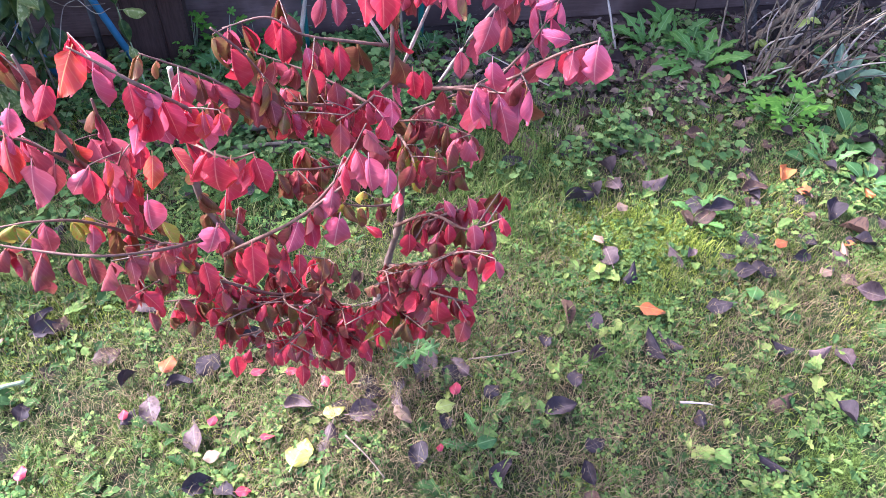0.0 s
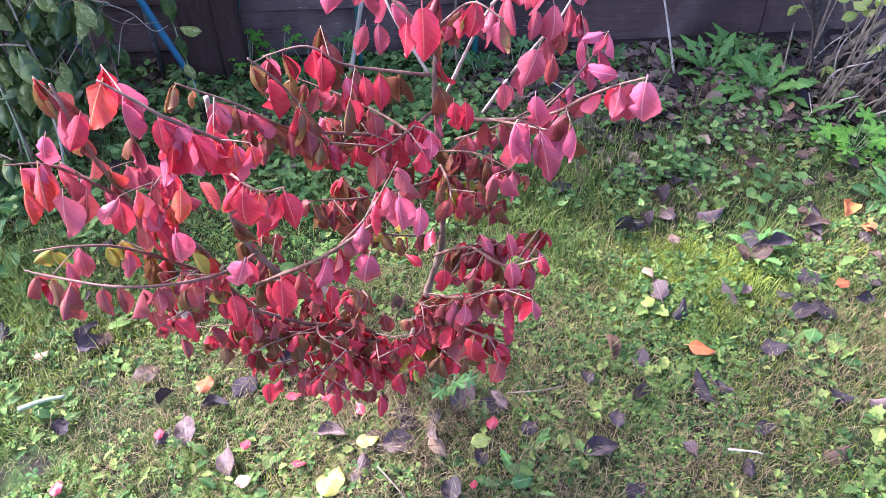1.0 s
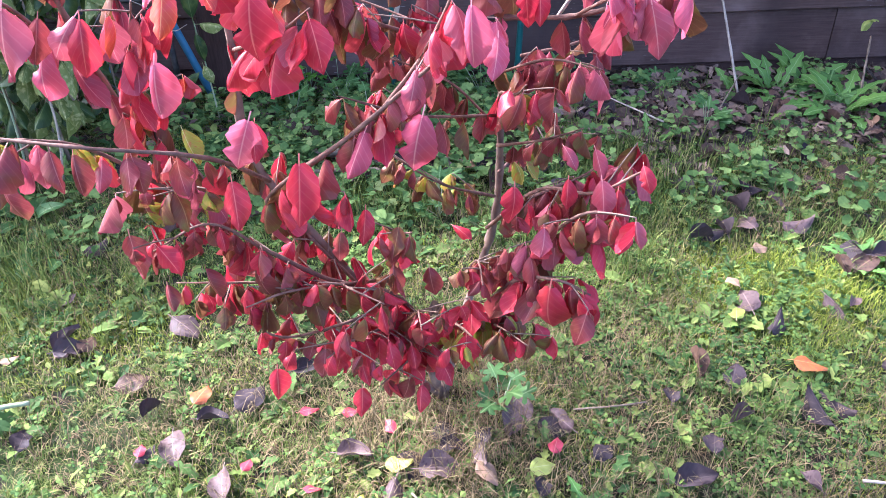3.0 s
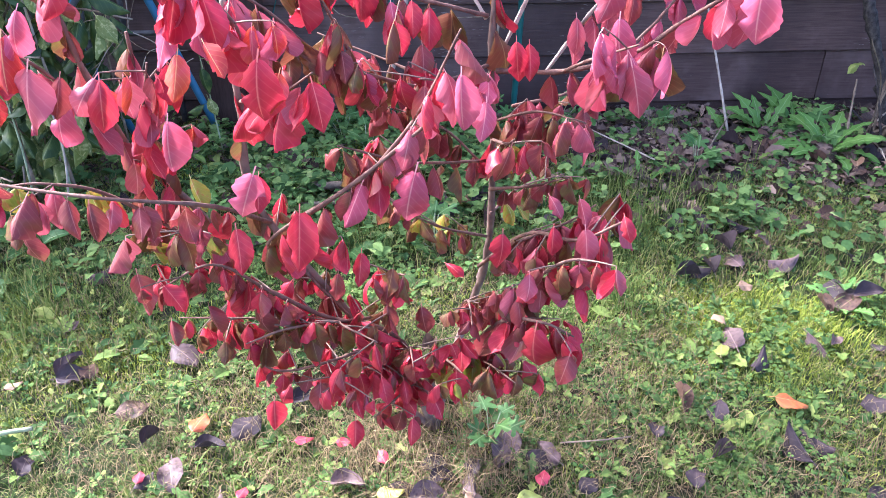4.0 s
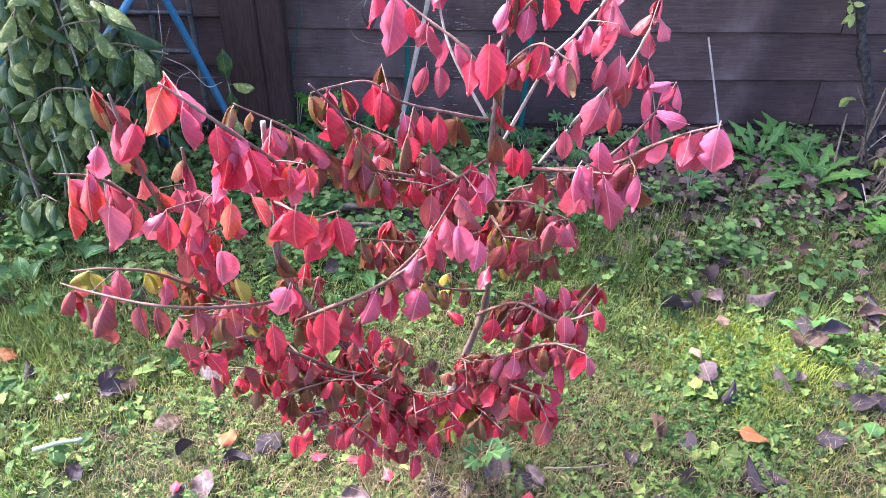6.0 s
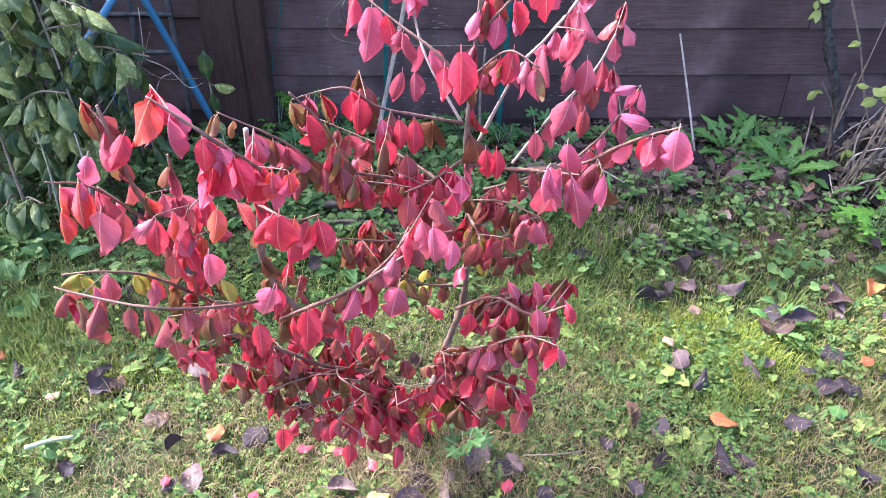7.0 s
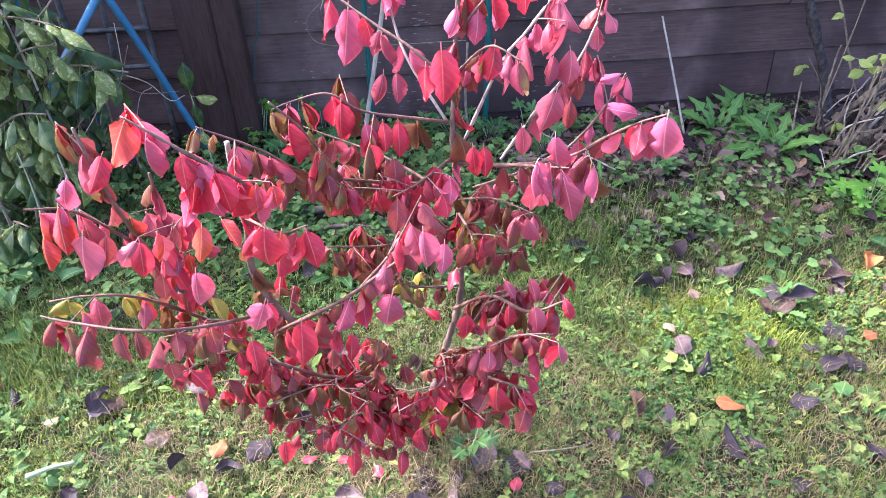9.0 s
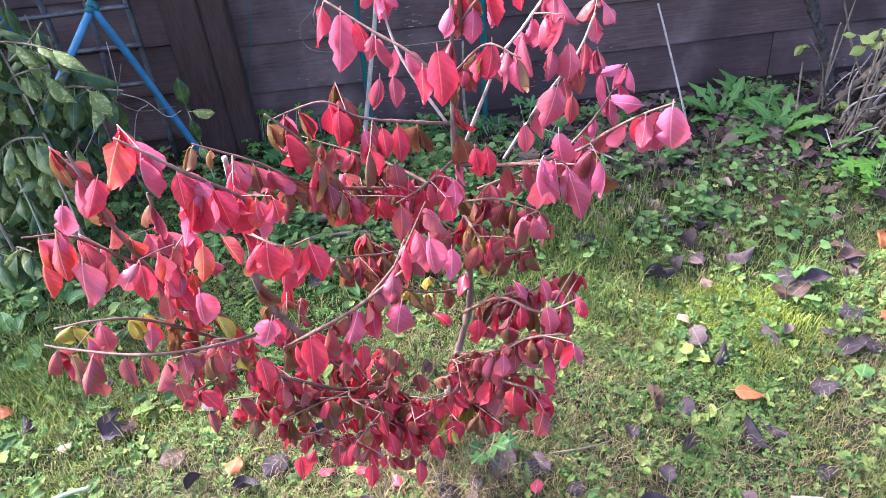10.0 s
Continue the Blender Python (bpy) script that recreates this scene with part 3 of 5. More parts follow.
branch([(-0.063, 0.82, 0.14), (-0.061, 0.75, 0.229), (-0.039, 0.71, 0.255), (-0.02, 0.69, 0.25)], 0.004, 0.0015, "cmbl", 0.024, 0.3, (0.030, 0.046), 35, single=False, side=0.6)
branch([(-0.10, 0.77, 0.20), (-0.09, 0.70, 0.29), (-0.08, 0.66, 0.30)], 0.003, 0.0014, "mccbc", 0.024, 0.2, (0.028, 0.043), 36, single=False, side=0.6)
branch([(-0.17, 0.70, 0.32), (-0.15, 0.65, 0.36), (-0.11, 0.63, 0.36)], 0.003, 0.0014, "mccbc", 0.024, 0.15, (0.028, 0.043), 37, single=False, side=0.6)
branch([(-0.20, 0.72, 0.30), (-0.27, 0.69, 0.32), (-0.34, 0.67, 0.33)], 0.0035, 0.0014, "bmcb", 0.028, 0.15, (0.029, 0.045), 38, single=False, side=0.6)
branch([(-0.05, 0.80, 0.26), (-0.03, 0.73, 0.34), (-0.02, 0.68, 0.35)], 0.003, 0.0014, "mcbm", 0.024, 0.15, (0.028, 0.043), 39, single=False, side=0.6)
branch([(-0.13, 0.74, 0.29), (-0.11, 0.72, 0.37), (-0.09, 0.68, 0.41)], 0.003, 0.0014, "mbcm", 0.024, 0.15, (0.028, 0.043), 40, single=False, side=0.6)
branch([(-0.16, 0.74, 0.28), (-0.22, 0.74, 0.36), (-0.27, 0.76, 0.44)], 0.0035, 0.0014, "bmccm", 0.028, 0.2, (0.029, 0.045), 41, single=False, side=0.5)
branch([(-0.024, 0.91, 0.30), (-0.08, 0.84, 0.36), (-0.13, 0.80, 0.42)], 0.0035, 0.0014, "mbbl", 0.028, 0.2, (0.029, 0.045), 42, single=False, side=0.5)
branch([(-0.022, 0.90, 0.38), (0.03, 0.85, 0.42), (0.07, 0.81, 0.46)], 0.0035, 0.0014, "bmbm", 0.028, 0.2, (0.029, 0.045), 43, single=False, side=0.5)
branch([(-0.025, 0.89, 0.55), (-0.06, 0.80, 0.57), (-0.08, 0.73, 0.60)], 0.0035, 0.0014, "cmcp", 0.03, 0.25, (0.042, 0.054), 44, single=False, side=0.5)
branch([(-0.30, 0.73, 0.36), (-0.29, 0.66, 0.46), (-0.28, 0.60, 0.50)], 0.0035, 0.0014, "mslb", 0.03, 0.25, (0.032, 0.044), 45, single=False, side=0.5)
branch([(-0.253, 0.72, 0.57), (-0.18, 0.63, 0.625), (-0.14, 0.60, 0.66)], 0.003, 0.0014, "copc", 0.03, 0.25, (0.042, 0.056), 46, side=0.2, single=False)
branch([(-0.345, 0.69, 0.50), (-0.30, 0.63, 0.60), (-0.27, 0.60, 0.66)], 0.003, 0.0014, "ccos", 0.03, 0.25, (0.042, 0.056), 47, side=0.2, single=False)


branch([(-0.11, 0.76, 0.22), (-0.15, 0.66, 0.28), (-0.17, 0.62, 0.29)], 0.003, 0.0014, "ccmc", 0.026, 0.2, (0.030, 0.045), 48, single=False, side=0.5)
branch([(-0.08, 0.80, 0.16), (-0.10, 0.72, 0.20), (-0.13, 0.67, 0.20)], 0.003, 0.0014, "cccm", 0.024, 0.3, (0.030, 0.045), 49, single=False, side=0.5)
branch([(-0.05, 0.83, 0.16), (-0.01, 0.74, 0.24), (0.03, 0.69, 0.26)], 0.003, 0.0014, "cmbb", 0.026, 0.25, (0.030, 0.045), 50, single=False, side=0.5)
branch([(-0.14, 0.72, 0.31), (-0.20, 0.64, 0.36), (-0.24, 0.61, 0.36)], 0.003, 0.0014, "mbcb", 0.026, 0.2, (0.030, 0.045), 51, single=False, side=0.5)
branch([(-0.02, 0.90, 0.40), (-0.08, 0.90, 0.46), (-0.16, 0.88, 0.50)], 0.003, 0.0014, "bmbm", 0.03, 0.2, (0.034, 0.05), 52, single=False, side=0.5)
branch([(-0.02, 0.89, 0.48), (0.03, 0.84, 0.52), (0.08, 0.80, 0.53)], 0.003, 0.0014, "bmss", 0.03, 0.2, (0.036, 0.05), 53, single=False, side=0.4)


def hero_leaves(rows):
    """The largest leaves: where the stalk joins its twig, where the tip hangs, and the tone."""
    for x, y, z, tx, ty, tz, tone in rows:
        a, b = Vector((x, y, z)), Vector((tx, ty, tz))
        up = Vector((rnd.uniform(-0.35, 0.35), -0.8, 0.6))
        part("leaf", LEAVES[tone][rnd.choice((0, 1, 1, 3, 6, 2))], STEM, m=aim(a - (b - a) * 0.08 - BASE, b - a, up, (b - a).length * 1.12, rnd.uniform(0.88, 1.1)))


hero_leaves(((-0.340, 0.560, 0.671, -0.349, 0.538, 0.617, "s"), (-0.378, 0.620, 0.690, -0.389, 0.598, 0.653, "p"), (-0.326, 0.610, 0.726, -0.340, 0.588, 0.693, "c"), (-0.274, 0.580, 0.784, -0.298, 0.558, 0.739, "o"), (-0.264, 0.600, 0.756, -0.263, 0.578, 0.724, "s"), (-0.236, 0.550, 0.641, -0.237, 0.528, 0.600, "p"), (-0.165, 0.560, 0.689, -0.170, 0.538, 0.637, "c"), (-0.158, 0.580, 0.669, -0.161, 0.558, 0.646, "o"), (-0.246, 0.600, 0.692, -0.253, 0.578, 0.663, "p"), (-0.203, 0.560, 0.697, -0.185, 0.538, 0.684, "o"), (-0.223, 0.560, 0.688, -0.222, 0.538, 0.660, "o"), (-0.213, 0.830, 0.655, -0.218, 0.808, 0.609, "p"), (-0.149, 0.820, 0.667, -0.152, 0.798, 0.623, "c"), (-0.102, 0.820, 0.642, -0.096, 0.798, 0.612, "c"),))
hero_leaves(((-0.123, 0.820, 0.640, -0.114, 0.798, 0.613, "p"), (-0.029, 0.800, 0.747, -0.024, 0.778, 0.685, "c"), (-0.049, 0.820, 0.716, -0.051, 0.798, 0.678, "c"), (-0.159, 0.950, 0.725, -0.168, 0.928, 0.647, "p"), (-0.112, 0.900, 0.663, -0.114, 0.878, 0.620, "s"), (-0.096, 0.900, 0.664, -0.095, 0.878, 0.630, "s"), (-0.117, 0.920, 0.709, -0.120, 0.898, 0.685, "s"),))
hero_leaves(((0.099, 0.860, 0.667, 0.086, 0.838, 0.618, "s"), (0.117, 0.880, 0.643, 0.115, 0.858, 0.613, "m"), (0.098, 0.800, 0.643, 0.098, 0.778, 0.596, "p"), (0.108, 0.740, 0.623, 0.123, 0.718, 0.579, "s"), (0.209, 0.760, 0.697, 0.204, 0.738, 0.636, "p"), (0.187, 0.780, 0.672, 0.183, 0.758, 0.643, "s"), (0.060, 0.850, 0.623, 0.068, 0.828, 0.590, "s"), (0.002, 0.840, 0.599, 0.007, 0.818, 0.556, "c"), (0.015, 0.850, 0.593, 0.021, 0.828, 0.560, "c"), (0.026, 0.850, 0.729, 0.025, 0.828, 0.688, "c"), (0.011, 0.860, 0.712, 0.012, 0.838, 0.685, "c"), (0.114, 0.920, 0.690, 0.123, 0.898, 0.649, "s"), (0.095, 0.920, 0.681, 0.089, 0.898, 0.650, "s"), (0.096, 0.930, 0.744, 0.094, 0.908, 0.712, "s"),))
hero_leaves(((0.029, 0.920, 0.753, 0.024, 0.898, 0.720, "p"), (-0.026, 0.580, 0.677, -0.024, 0.558, 0.636, "p"), (-0.009, 0.600, 0.647, -0.008, 0.578, 0.624, "p"), (-0.000, 0.620, 0.596, -0.006, 0.598, 0.588, "c"), (-0.059, 0.580, 0.596, -0.072, 0.558, 0.541, "p"), (-0.107, 0.600, 0.567, -0.121, 0.578, 0.533, "p"), (0.172, 0.870, 0.684, 0.151, 0.848, 0.688, "p"), (0.186, 0.800, 0.673, 0.157, 0.778, 0.690, "p"),))
hero_leaves(((-0.181, 0.560, 0.595, -0.196, 0.538, 0.548, "p"), (-0.182, 0.570, 0.586, -0.180, 0.548, 0.564, "c"), (-0.156, 0.580, 0.549, -0.156, 0.558, 0.493, "c"), (-0.204, 0.560, 0.541, -0.195, 0.538, 0.507, "c"), (0.006, 0.680, 0.472, 0.010, 0.658, 0.434, "c"), (0.054, 0.700, 0.470, 0.054, 0.678, 0.450, "c"), (0.117, 0.690, 0.495, 0.122, 0.668, 0.481, "c"), (0.107, 0.680, 0.443, 0.111, 0.658, 0.414, "c"), (0.084, 0.700, 0.471, 0.091, 0.678, 0.438, "s"), (0.045, 0.640, 0.392, 0.038, 0.618, 0.327, "c"), (0.076, 0.650, 0.376, 0.087, 0.628, 0.341, "c"), (-0.128, 0.660, 0.450, -0.127, 0.638, 0.421, "c"), (-0.377, 0.540, 0.539, -0.369, 0.518, 0.515, "m"), (-0.304, 0.530, 0.576, -0.296, 0.508, 0.553, "m"),))
hero_leaves(((-0.264, 0.530, 0.575, -0.255, 0.508, 0.560, "m"), (-0.396, 0.540, 0.559, -0.380, 0.518, 0.556, "c"), (-0.331, 0.580, 0.655, -0.331, 0.558, 0.628, "m"), (-0.413, 0.600, 0.630, -0.413, 0.578, 0.600, "o"), (-0.255, 0.600, 0.559, -0.240, 0.578, 0.541, "l"), (-0.191, 0.660, 0.332, -0.181, 0.638, 0.293, "c"), (-0.180, 0.670, 0.265, -0.161, 0.648, 0.224, "c"),))
hero_leaves(((-0.155, 0.680, 0.183, -0.151, 0.658, 0.150, "c"), (-0.248, 0.670, 0.214, -0.245, 0.648, 0.173, "c"), (-0.037, 0.690, 0.271, -0.033, 0.668, 0.227, "c"), (-0.335, 0.610, 0.441, -0.323, 0.588, 0.399, "m"), (-0.319, 0.620, 0.374, -0.310, 0.598, 0.359, "m"), (-0.281, 0.630, 0.390, -0.270, 0.608, 0.366, "m"), (-0.235, 0.640, 0.388, -0.225, 0.618, 0.353, "m"), (-0.110, 0.680, 0.368, -0.106, 0.658, 0.340, "m"), (-0.077, 0.700, 0.353, -0.070, 0.678, 0.324, "m"), (-0.021, 0.720, 0.341, -0.021, 0.698, 0.311, "m"), (-0.153, 0.660, 0.422, -0.156, 0.638, 0.395, "m"), (0.024, 0.680, 0.393, 0.035, 0.658, 0.369, "m"), (0.047, 0.720, 0.492, 0.059, 0.698, 0.487, "s"), (0.078, 0.740, 0.479, 0.087, 0.718, 0.459, "s"),))
hero_leaves(((-0.104, 0.690, 0.410, -0.107, 0.668, 0.382, "b"), (-0.077, 0.900, 0.258, -0.056, 0.878, 0.264, "c"), (-0.175, 0.740, 0.618, -0.168, 0.718, 0.596, "m"), (-0.155, 0.740, 0.621, -0.145, 0.718, 0.599, "m"), (-0.089, 0.800, 0.606, -0.081, 0.778, 0.577, "m"), (-0.046, 0.840, 0.569, -0.045, 0.818, 0.537, "c"), (-0.213, 0.740, 0.598, -0.206, 0.718, 0.583, "m"), (-0.075, 0.800, 0.583, -0.074, 0.778, 0.557, "c"),))


# ---- lawn ----
def scatter(n, keep, x0=-1.45, x1=1.35, y0=0.38, y1=2.3):
    """n places on the ground, thinned by a field keep(x, y) from 0 to 1."""
    xs, ys = np.empty(0), np.empty(0)
    while len(xs) < n:
        x, y = rng.uniform(x0, x1, n), rng.uniform(y0, y1, n)
        ok = (rng.random(n) < keep(x, y)) & (from_fence(x, y) > 0.03)
        xs, ys = np.append(xs, x[ok]), np.append(ys, y[ok])
    return xs[:n], ys[:n]


def near_more(x, y):
    """Thins what is planted towards the fence."""
    return np.clip(1.25 - 0.45 * (y - 0.5), 0.25, 1)


def bare(x, y):
    """1 on the bare earth strip under the fence, 0 on the lawn."""
    d = from_fence(x, y) + 0.10 * wave2(x, y, 3.0)
    return np.clip((0.43 + 0.14 * np.clip(x / 0.3, 0, 1) - d) / 0.2, 0, 1) * np.clip((x + 0.15) / 0.3, 0.25, 1)


def clump(x, y, k, s):
    """Small tufts and gaps."""
    return np.clip(0.5 + 0.85 * wave2(x + 0.05 * np.sin(9 * y), y, k, s) + 0.5 * wave2(x, y, 2.3 * k, 2 * s), 0.04, 1)


def blades(x, y, length, width, lean, z=None):
    """Bent grass blades of five corners each."""
    n = len(x)
    az = rng.uniform(0, 2 * np.pi, n)
    out = np.stack([np.cos(az), np.sin(az), np.zeros(n)], 1)
    side = np.stack([-np.sin(az), np.cos(az), np.zeros(n)], 1) * (width / 2)[:, None]
    root = np.stack([x, y, ground_z(x, y) if z is None else z], 1)
    up = np.array([0, 0, 1.0])
    l1 = lean * 0.6
    mid = root + (out * np.sin(l1)[:, None] + up * np.cos(l1)[:, None]) * (length * 0.55)[:, None]
    l2 = np.minimum(lean * 1.6, 1.95)
    tip = mid + (out * np.sin(l2)[:, None] + up * np.cos(l2)[:, None]) * (length * 0.45)[:, None]
    v = np.stack([root - side, root + side, mid + side * 0.85, mid - side * 0.85, tip], 1).reshape(-1, 3)
    i = np.arange(n)[:, None] * 5
    quads, tris = (i + [0, 1, 2, 3]).tolist(), (i + [3, 2, 4]).tolist()
    return v.tolist(), quads + tris


def stuff(name, vf, mat, label, category, smooth=False):
    tagged(new(name, mesh(name, *vf, mat, smooth=smooth)), label, category, kind="stuff")


def lawn(x, y):
    """Where the mown lawn grows: thinner under the fence, in tufts and gaps."""
    return near_more(x, y) * (1 - 0.9 * bare(x, y)) * (1 - 0.3 * np.clip((x - 0.45) / 0.3, 0, 1) * np.clip((y - 1.0) / 0.2, 0, 1)) * (0.65 + 0.35 * wave2(x, y, 2.2, 3))


N = 210000
x, y = scatter(N, lambda x, y: lawn(x, y) * clump(x, y, 9.0, 2.0) * clump(x, y, 31.0, 1.0), -1.6, 1.5, 0.30, 2.3)
stuff("grass", blades(x, y, rng.uniform(0.010, 0.030, N) * (1 + 0.6 * (rng.random(N) < 0.08)), rng.uniform(0.0006, 0.0014, N), rng.uniform(0.3, 1.4, N)), GRASS, "short mown grass with yellowing blades and clover", "grass")
N = 66000
x, y = scatter(N, lambda x, y: near_more(x, y) * (1 - 0.7 * bare(x, y)) * np.clip(0.25 + 0.6 * wave2(x, y, 2.6, 1) + 0.35 * (x > 0.02) * (y < 1.1) + 2.0 * np.exp(-((x + 0.08) ** 2 + (y - 0.74) ** 2) / 0.045), 0.06, 1))
stuff("dry_grass", blades(x, y, rng.uniform(0.012, 0.038, N), rng.uniform(0.0005, 0.0012, N), rng.uniform(0.8, 1.55, N), ground_z(x, y) + rng.uniform(0.002, 0.020, N)), STRAW, "dead straw-coloured grass lying in the lawn", "dry grass")
N = 1100
ang, rad = rng.uniform(0, 2 * np.pi, N), 0.13 * np.sqrt(rng.random(N))
x, y = BASE.x + rad * np.cos(ang), BASE.y - 0.03 + rad * np.sin(ang)
stuff("straw_tuft", blades(x, y, rng.uniform(0.03, 0.10, N), rng.uniform(0.0008, 0.0016, N), rng.uniform(0.3, 1.2, N)), STRAW, "tuft of tall bleached grass round the shrub's foot", "dry grass")
N = 9000
x, y = scatter(N, lambda x, y: np.exp(-((x - 0.17) ** 2 / 0.015 + (y - 1.33) ** 2 / 0.03)) + 0.5 * np.exp(-((x - 0.30) ** 2 / 0.03 + (y - 1.52) ** 2 / 0.01)) + 0.6 * np.exp(-((x + 0.95) ** 2 / 0.05 + (y - 1.0) ** 2 / 0.03)) + 0.5 * np.exp(-((x + 0.26) ** 2 / 0.03 + (y - 1.33) ** 2 / 0.005)) + 0.10 * (wave2(x, y, 4, 2) > 0.5))
stuff("long_grass", blades(x, y, rng.uniform(0.035, 0.075, N), rng.uniform(0.0012, 0.0022, N), rng.uniform(0.15, 0.9, N)), GRASS, "patches of longer soft green grass", "grass")
N = 60000
x, y = scatter(N, lambda x, y: np.where((np.abs(x) < 1.4) & (y > 0.45) & (y < 2.2), 0.0, np.exp(-np.hypot(x, y - 1) / 2.2)), -5, 5, -4, 5)
stuff("outer_grass", blades(x, y, rng.uniform(0.02, 0.05, N), rng.uniform(0.003, 0.006, N), rng.uniform(0.4, 1.4, N)), GRASS, "short lawn grass further off round the border", "grass")


def strew(shape, place, azimuth, pitch, size, tilt):
    """Copies of one small leaf (its stalk at the origin, along y) in one mesh."""
    v0, f0 = np.array(shape[0], float), shape[1]
    n = len(place)
    ca, sa, cp, sp = np.cos(azimuth), np.sin(azimuth), np.cos(pitch), np.sin(pitch)
    along = np.stack([ca * cp, sa * cp, sp], 1)
    up = np.stack([-ca * sp, -sa * sp, cp], 1)
    side = np.cross(along, up)
    side, up = side * np.cos(tilt)[:, None] + up * np.sin(tilt)[:, None], up * np.cos(tilt)[:, None] - side * np.sin(tilt)[:, None]
    axes = np.stack([side, along, up], 1) * size[:, None, None]
    v = (np.einsum("vk,nkc->nvc", v0, axes) + place[:, None, :]).reshape(-1, 3)
    k = len(v0)
    return v.tolist(), [[j + i * k for j in q] for i in range(n) for q in f0]


def joined(parts):
    V, F = [], []
    for v, f in parts:
        o = len(V)
        V += v
        F += [[j + o for j in q] for q in f]
    return V, F


def round_leaf(seed, notch=0.16, scallop=0.08):
    """A round, dished, scalloped leaf."""
    r = random.Random(seed)
    n = 11
    v = [(0, 0.48, -0.07)]
    for i in range(n):
        a = radians(-90 + 360 * i / n)
        d = 0.5 * (1 + scallop * (1 if i % 2 else -1) + r.uniform(-0.05, 0.05)) * (notch / 0.5 if i == 0 else 1)
        v.append((d * math.cos(a), 0.48 + d * math.sin(a), 0.05 * math.sin(2 * a + seed)))
    return v, [(0, 1 + i, 1 + (i + 1) % n) for i in range(n)]


def oval_leaf(seed, wide=0.26, teeth=0.15):
    """A long oval leaf, toothed, folded at its midrib and arching."""
    r = random.Random(seed)
    v, f = [], []
    n = 6
    for i in range(n + 1):
        t = i / n
        half = max(0.01, wide * math.sin(math.pi * min(1, 0.06 + 0.94 * t) ** 1.15) ** 0.8) * (1 + teeth * (1 if i % 2 else -1) + r.uniform(-0.06, 0.06))
        z = 0.22 * t - 0.34 * t * t
        v += [(-half, t, z + half * 0.3), (0, t, z), (half, t, z + half * 0.3)]
    for i in range(n):
        for j in (0, 1):
            f.append((i * 3 + j, i * 3 + j + 1, i * 3 + j + 4, i * 3 + j + 3))
    return v, f


def trefoil_leaf(seed):
    """Three rounded leaflets on one stalk."""
    v, f = [], []
    for k in range(3):
        a = radians(90 + 120 * k) + 0.1 * math.sin(seed + k)
        o = len(v)
        for d, w in ((0.03, 0), (0.28, 0.24), (0.50, 0.0), (0.28, -0.24), (0.30, 0), (0.45, 0.15), (0.45, -0.15)):
            z = 0.03 - abs(w) * 0.25 + 0.05 * d
            v.append((d * math.cos(a) - w * math.sin(a), d * math.sin(a) + w * math.cos(a), z))
        f += [(o, o + 1, o + 4), (o + 4, o + 1, o + 5), (o + 4, o + 5, o + 2), (o + 4, o + 2, o + 6), (o + 4, o + 6, o + 3), (o, o + 4, o + 3)]
    return v, f


def clumps(count, keep, shapes, leaves, size, spread, rise, height, area=(-1.45, 1.35, 0.36, 2.3)):
    """Little plants: each a handful of leaves round one root."""
    x, y = scatter(count, keep, *area)
    parts = []
    for shape in shapes:
        pick = rng.random(count) < 1.3 / len(shapes)
        per = rng.integers(*leaves, pick.sum())
        cx, cy = np.repeat(x[pick], per), np.repeat(y[pick], per)
        n = len(cx)
        own = np.repeat(rng.uniform(*size, pick.sum()), per)
        az = rng.uniform(0, 2 * np.pi, n)
        d = spread * np.sqrt(rng.random(n))
        px, py = cx + d * np.cos(az), cy + d * np.sin(az)
        place = np.stack([px, py, ground_z(px, py) + rng.uniform(*height, n)], 1)
        parts.append(strew(shape, place, az + rng.normal(0, 0.5, n), rng.uniform(*rise, n), own * rng.uniform(0.6, 1.1, n), rng.normal(0, 0.3, n)))
    return joined(parts)


stuff("clover", clumps(1250, lambda x, y: 0.8 * np.exp(-((x - 0.25) ** 2 / 0.03 + (y - 1.05) ** 2 / 0.03)) + near_more(x, y) * (1 - 0.75 * bare(x, y)) * np.clip(0.35 + 0.9 * wave2(x, y, 2.9, 5), 0.05, 1) + 3 * np.exp(-((x - 0.40) ** 2 + (y - 0.83) ** 2) / 0.004), [trefoil_leaf(i) for i in range(3)], (4, 11), (0.011, 0.020), 0.030, (-0.3, 0.4), (0.006, 0.022)), CLOVER, "white clover leaves mixed into the lawn", "clover")
stuff("lawn_weeds", clumps(2000, lambda x, y: 0.7 * np.exp(-((x - 0.25) ** 2 / 0.03 + (y - 1.05) ** 2 / 0.03)) + near_more(x, y) * (1 - 0.6 * bare(x, y)) * np.clip(0.4 + 0.7 * wave2(x, y, 3.4, 8), 0.06, 1), [oval_leaf(i, w, 0.25) for i, w in enumerate((0.14, 0.2, 0.28, 0.34))], (3, 7), (0.010, 0.022), 0.010, (-0.1, 0.7), (0.006, 0.020)), WEED, "small broad-leaved weeds in the lawn", "weeds")
stuff("broad_weeds", clumps(620, lambda x, y: near_more(x, y) * (1 - 0.5 * bare(x, y)) * clump(x, y, 6.0, 9.0) * np.where(x < -0.15, 1.0, 0.6), [oval_leaf(10, 0.22, 0.05), oval_leaf(11, 0.30, 0.25), oval_leaf(12, 0.17, 0.4)], (1, 4), (0.024, 0.042), 0.010, (-0.05, 0.5), (0.006, 0.018)), WEED, "broad green plantain and dandelion leaves in the lawn", "weeds")
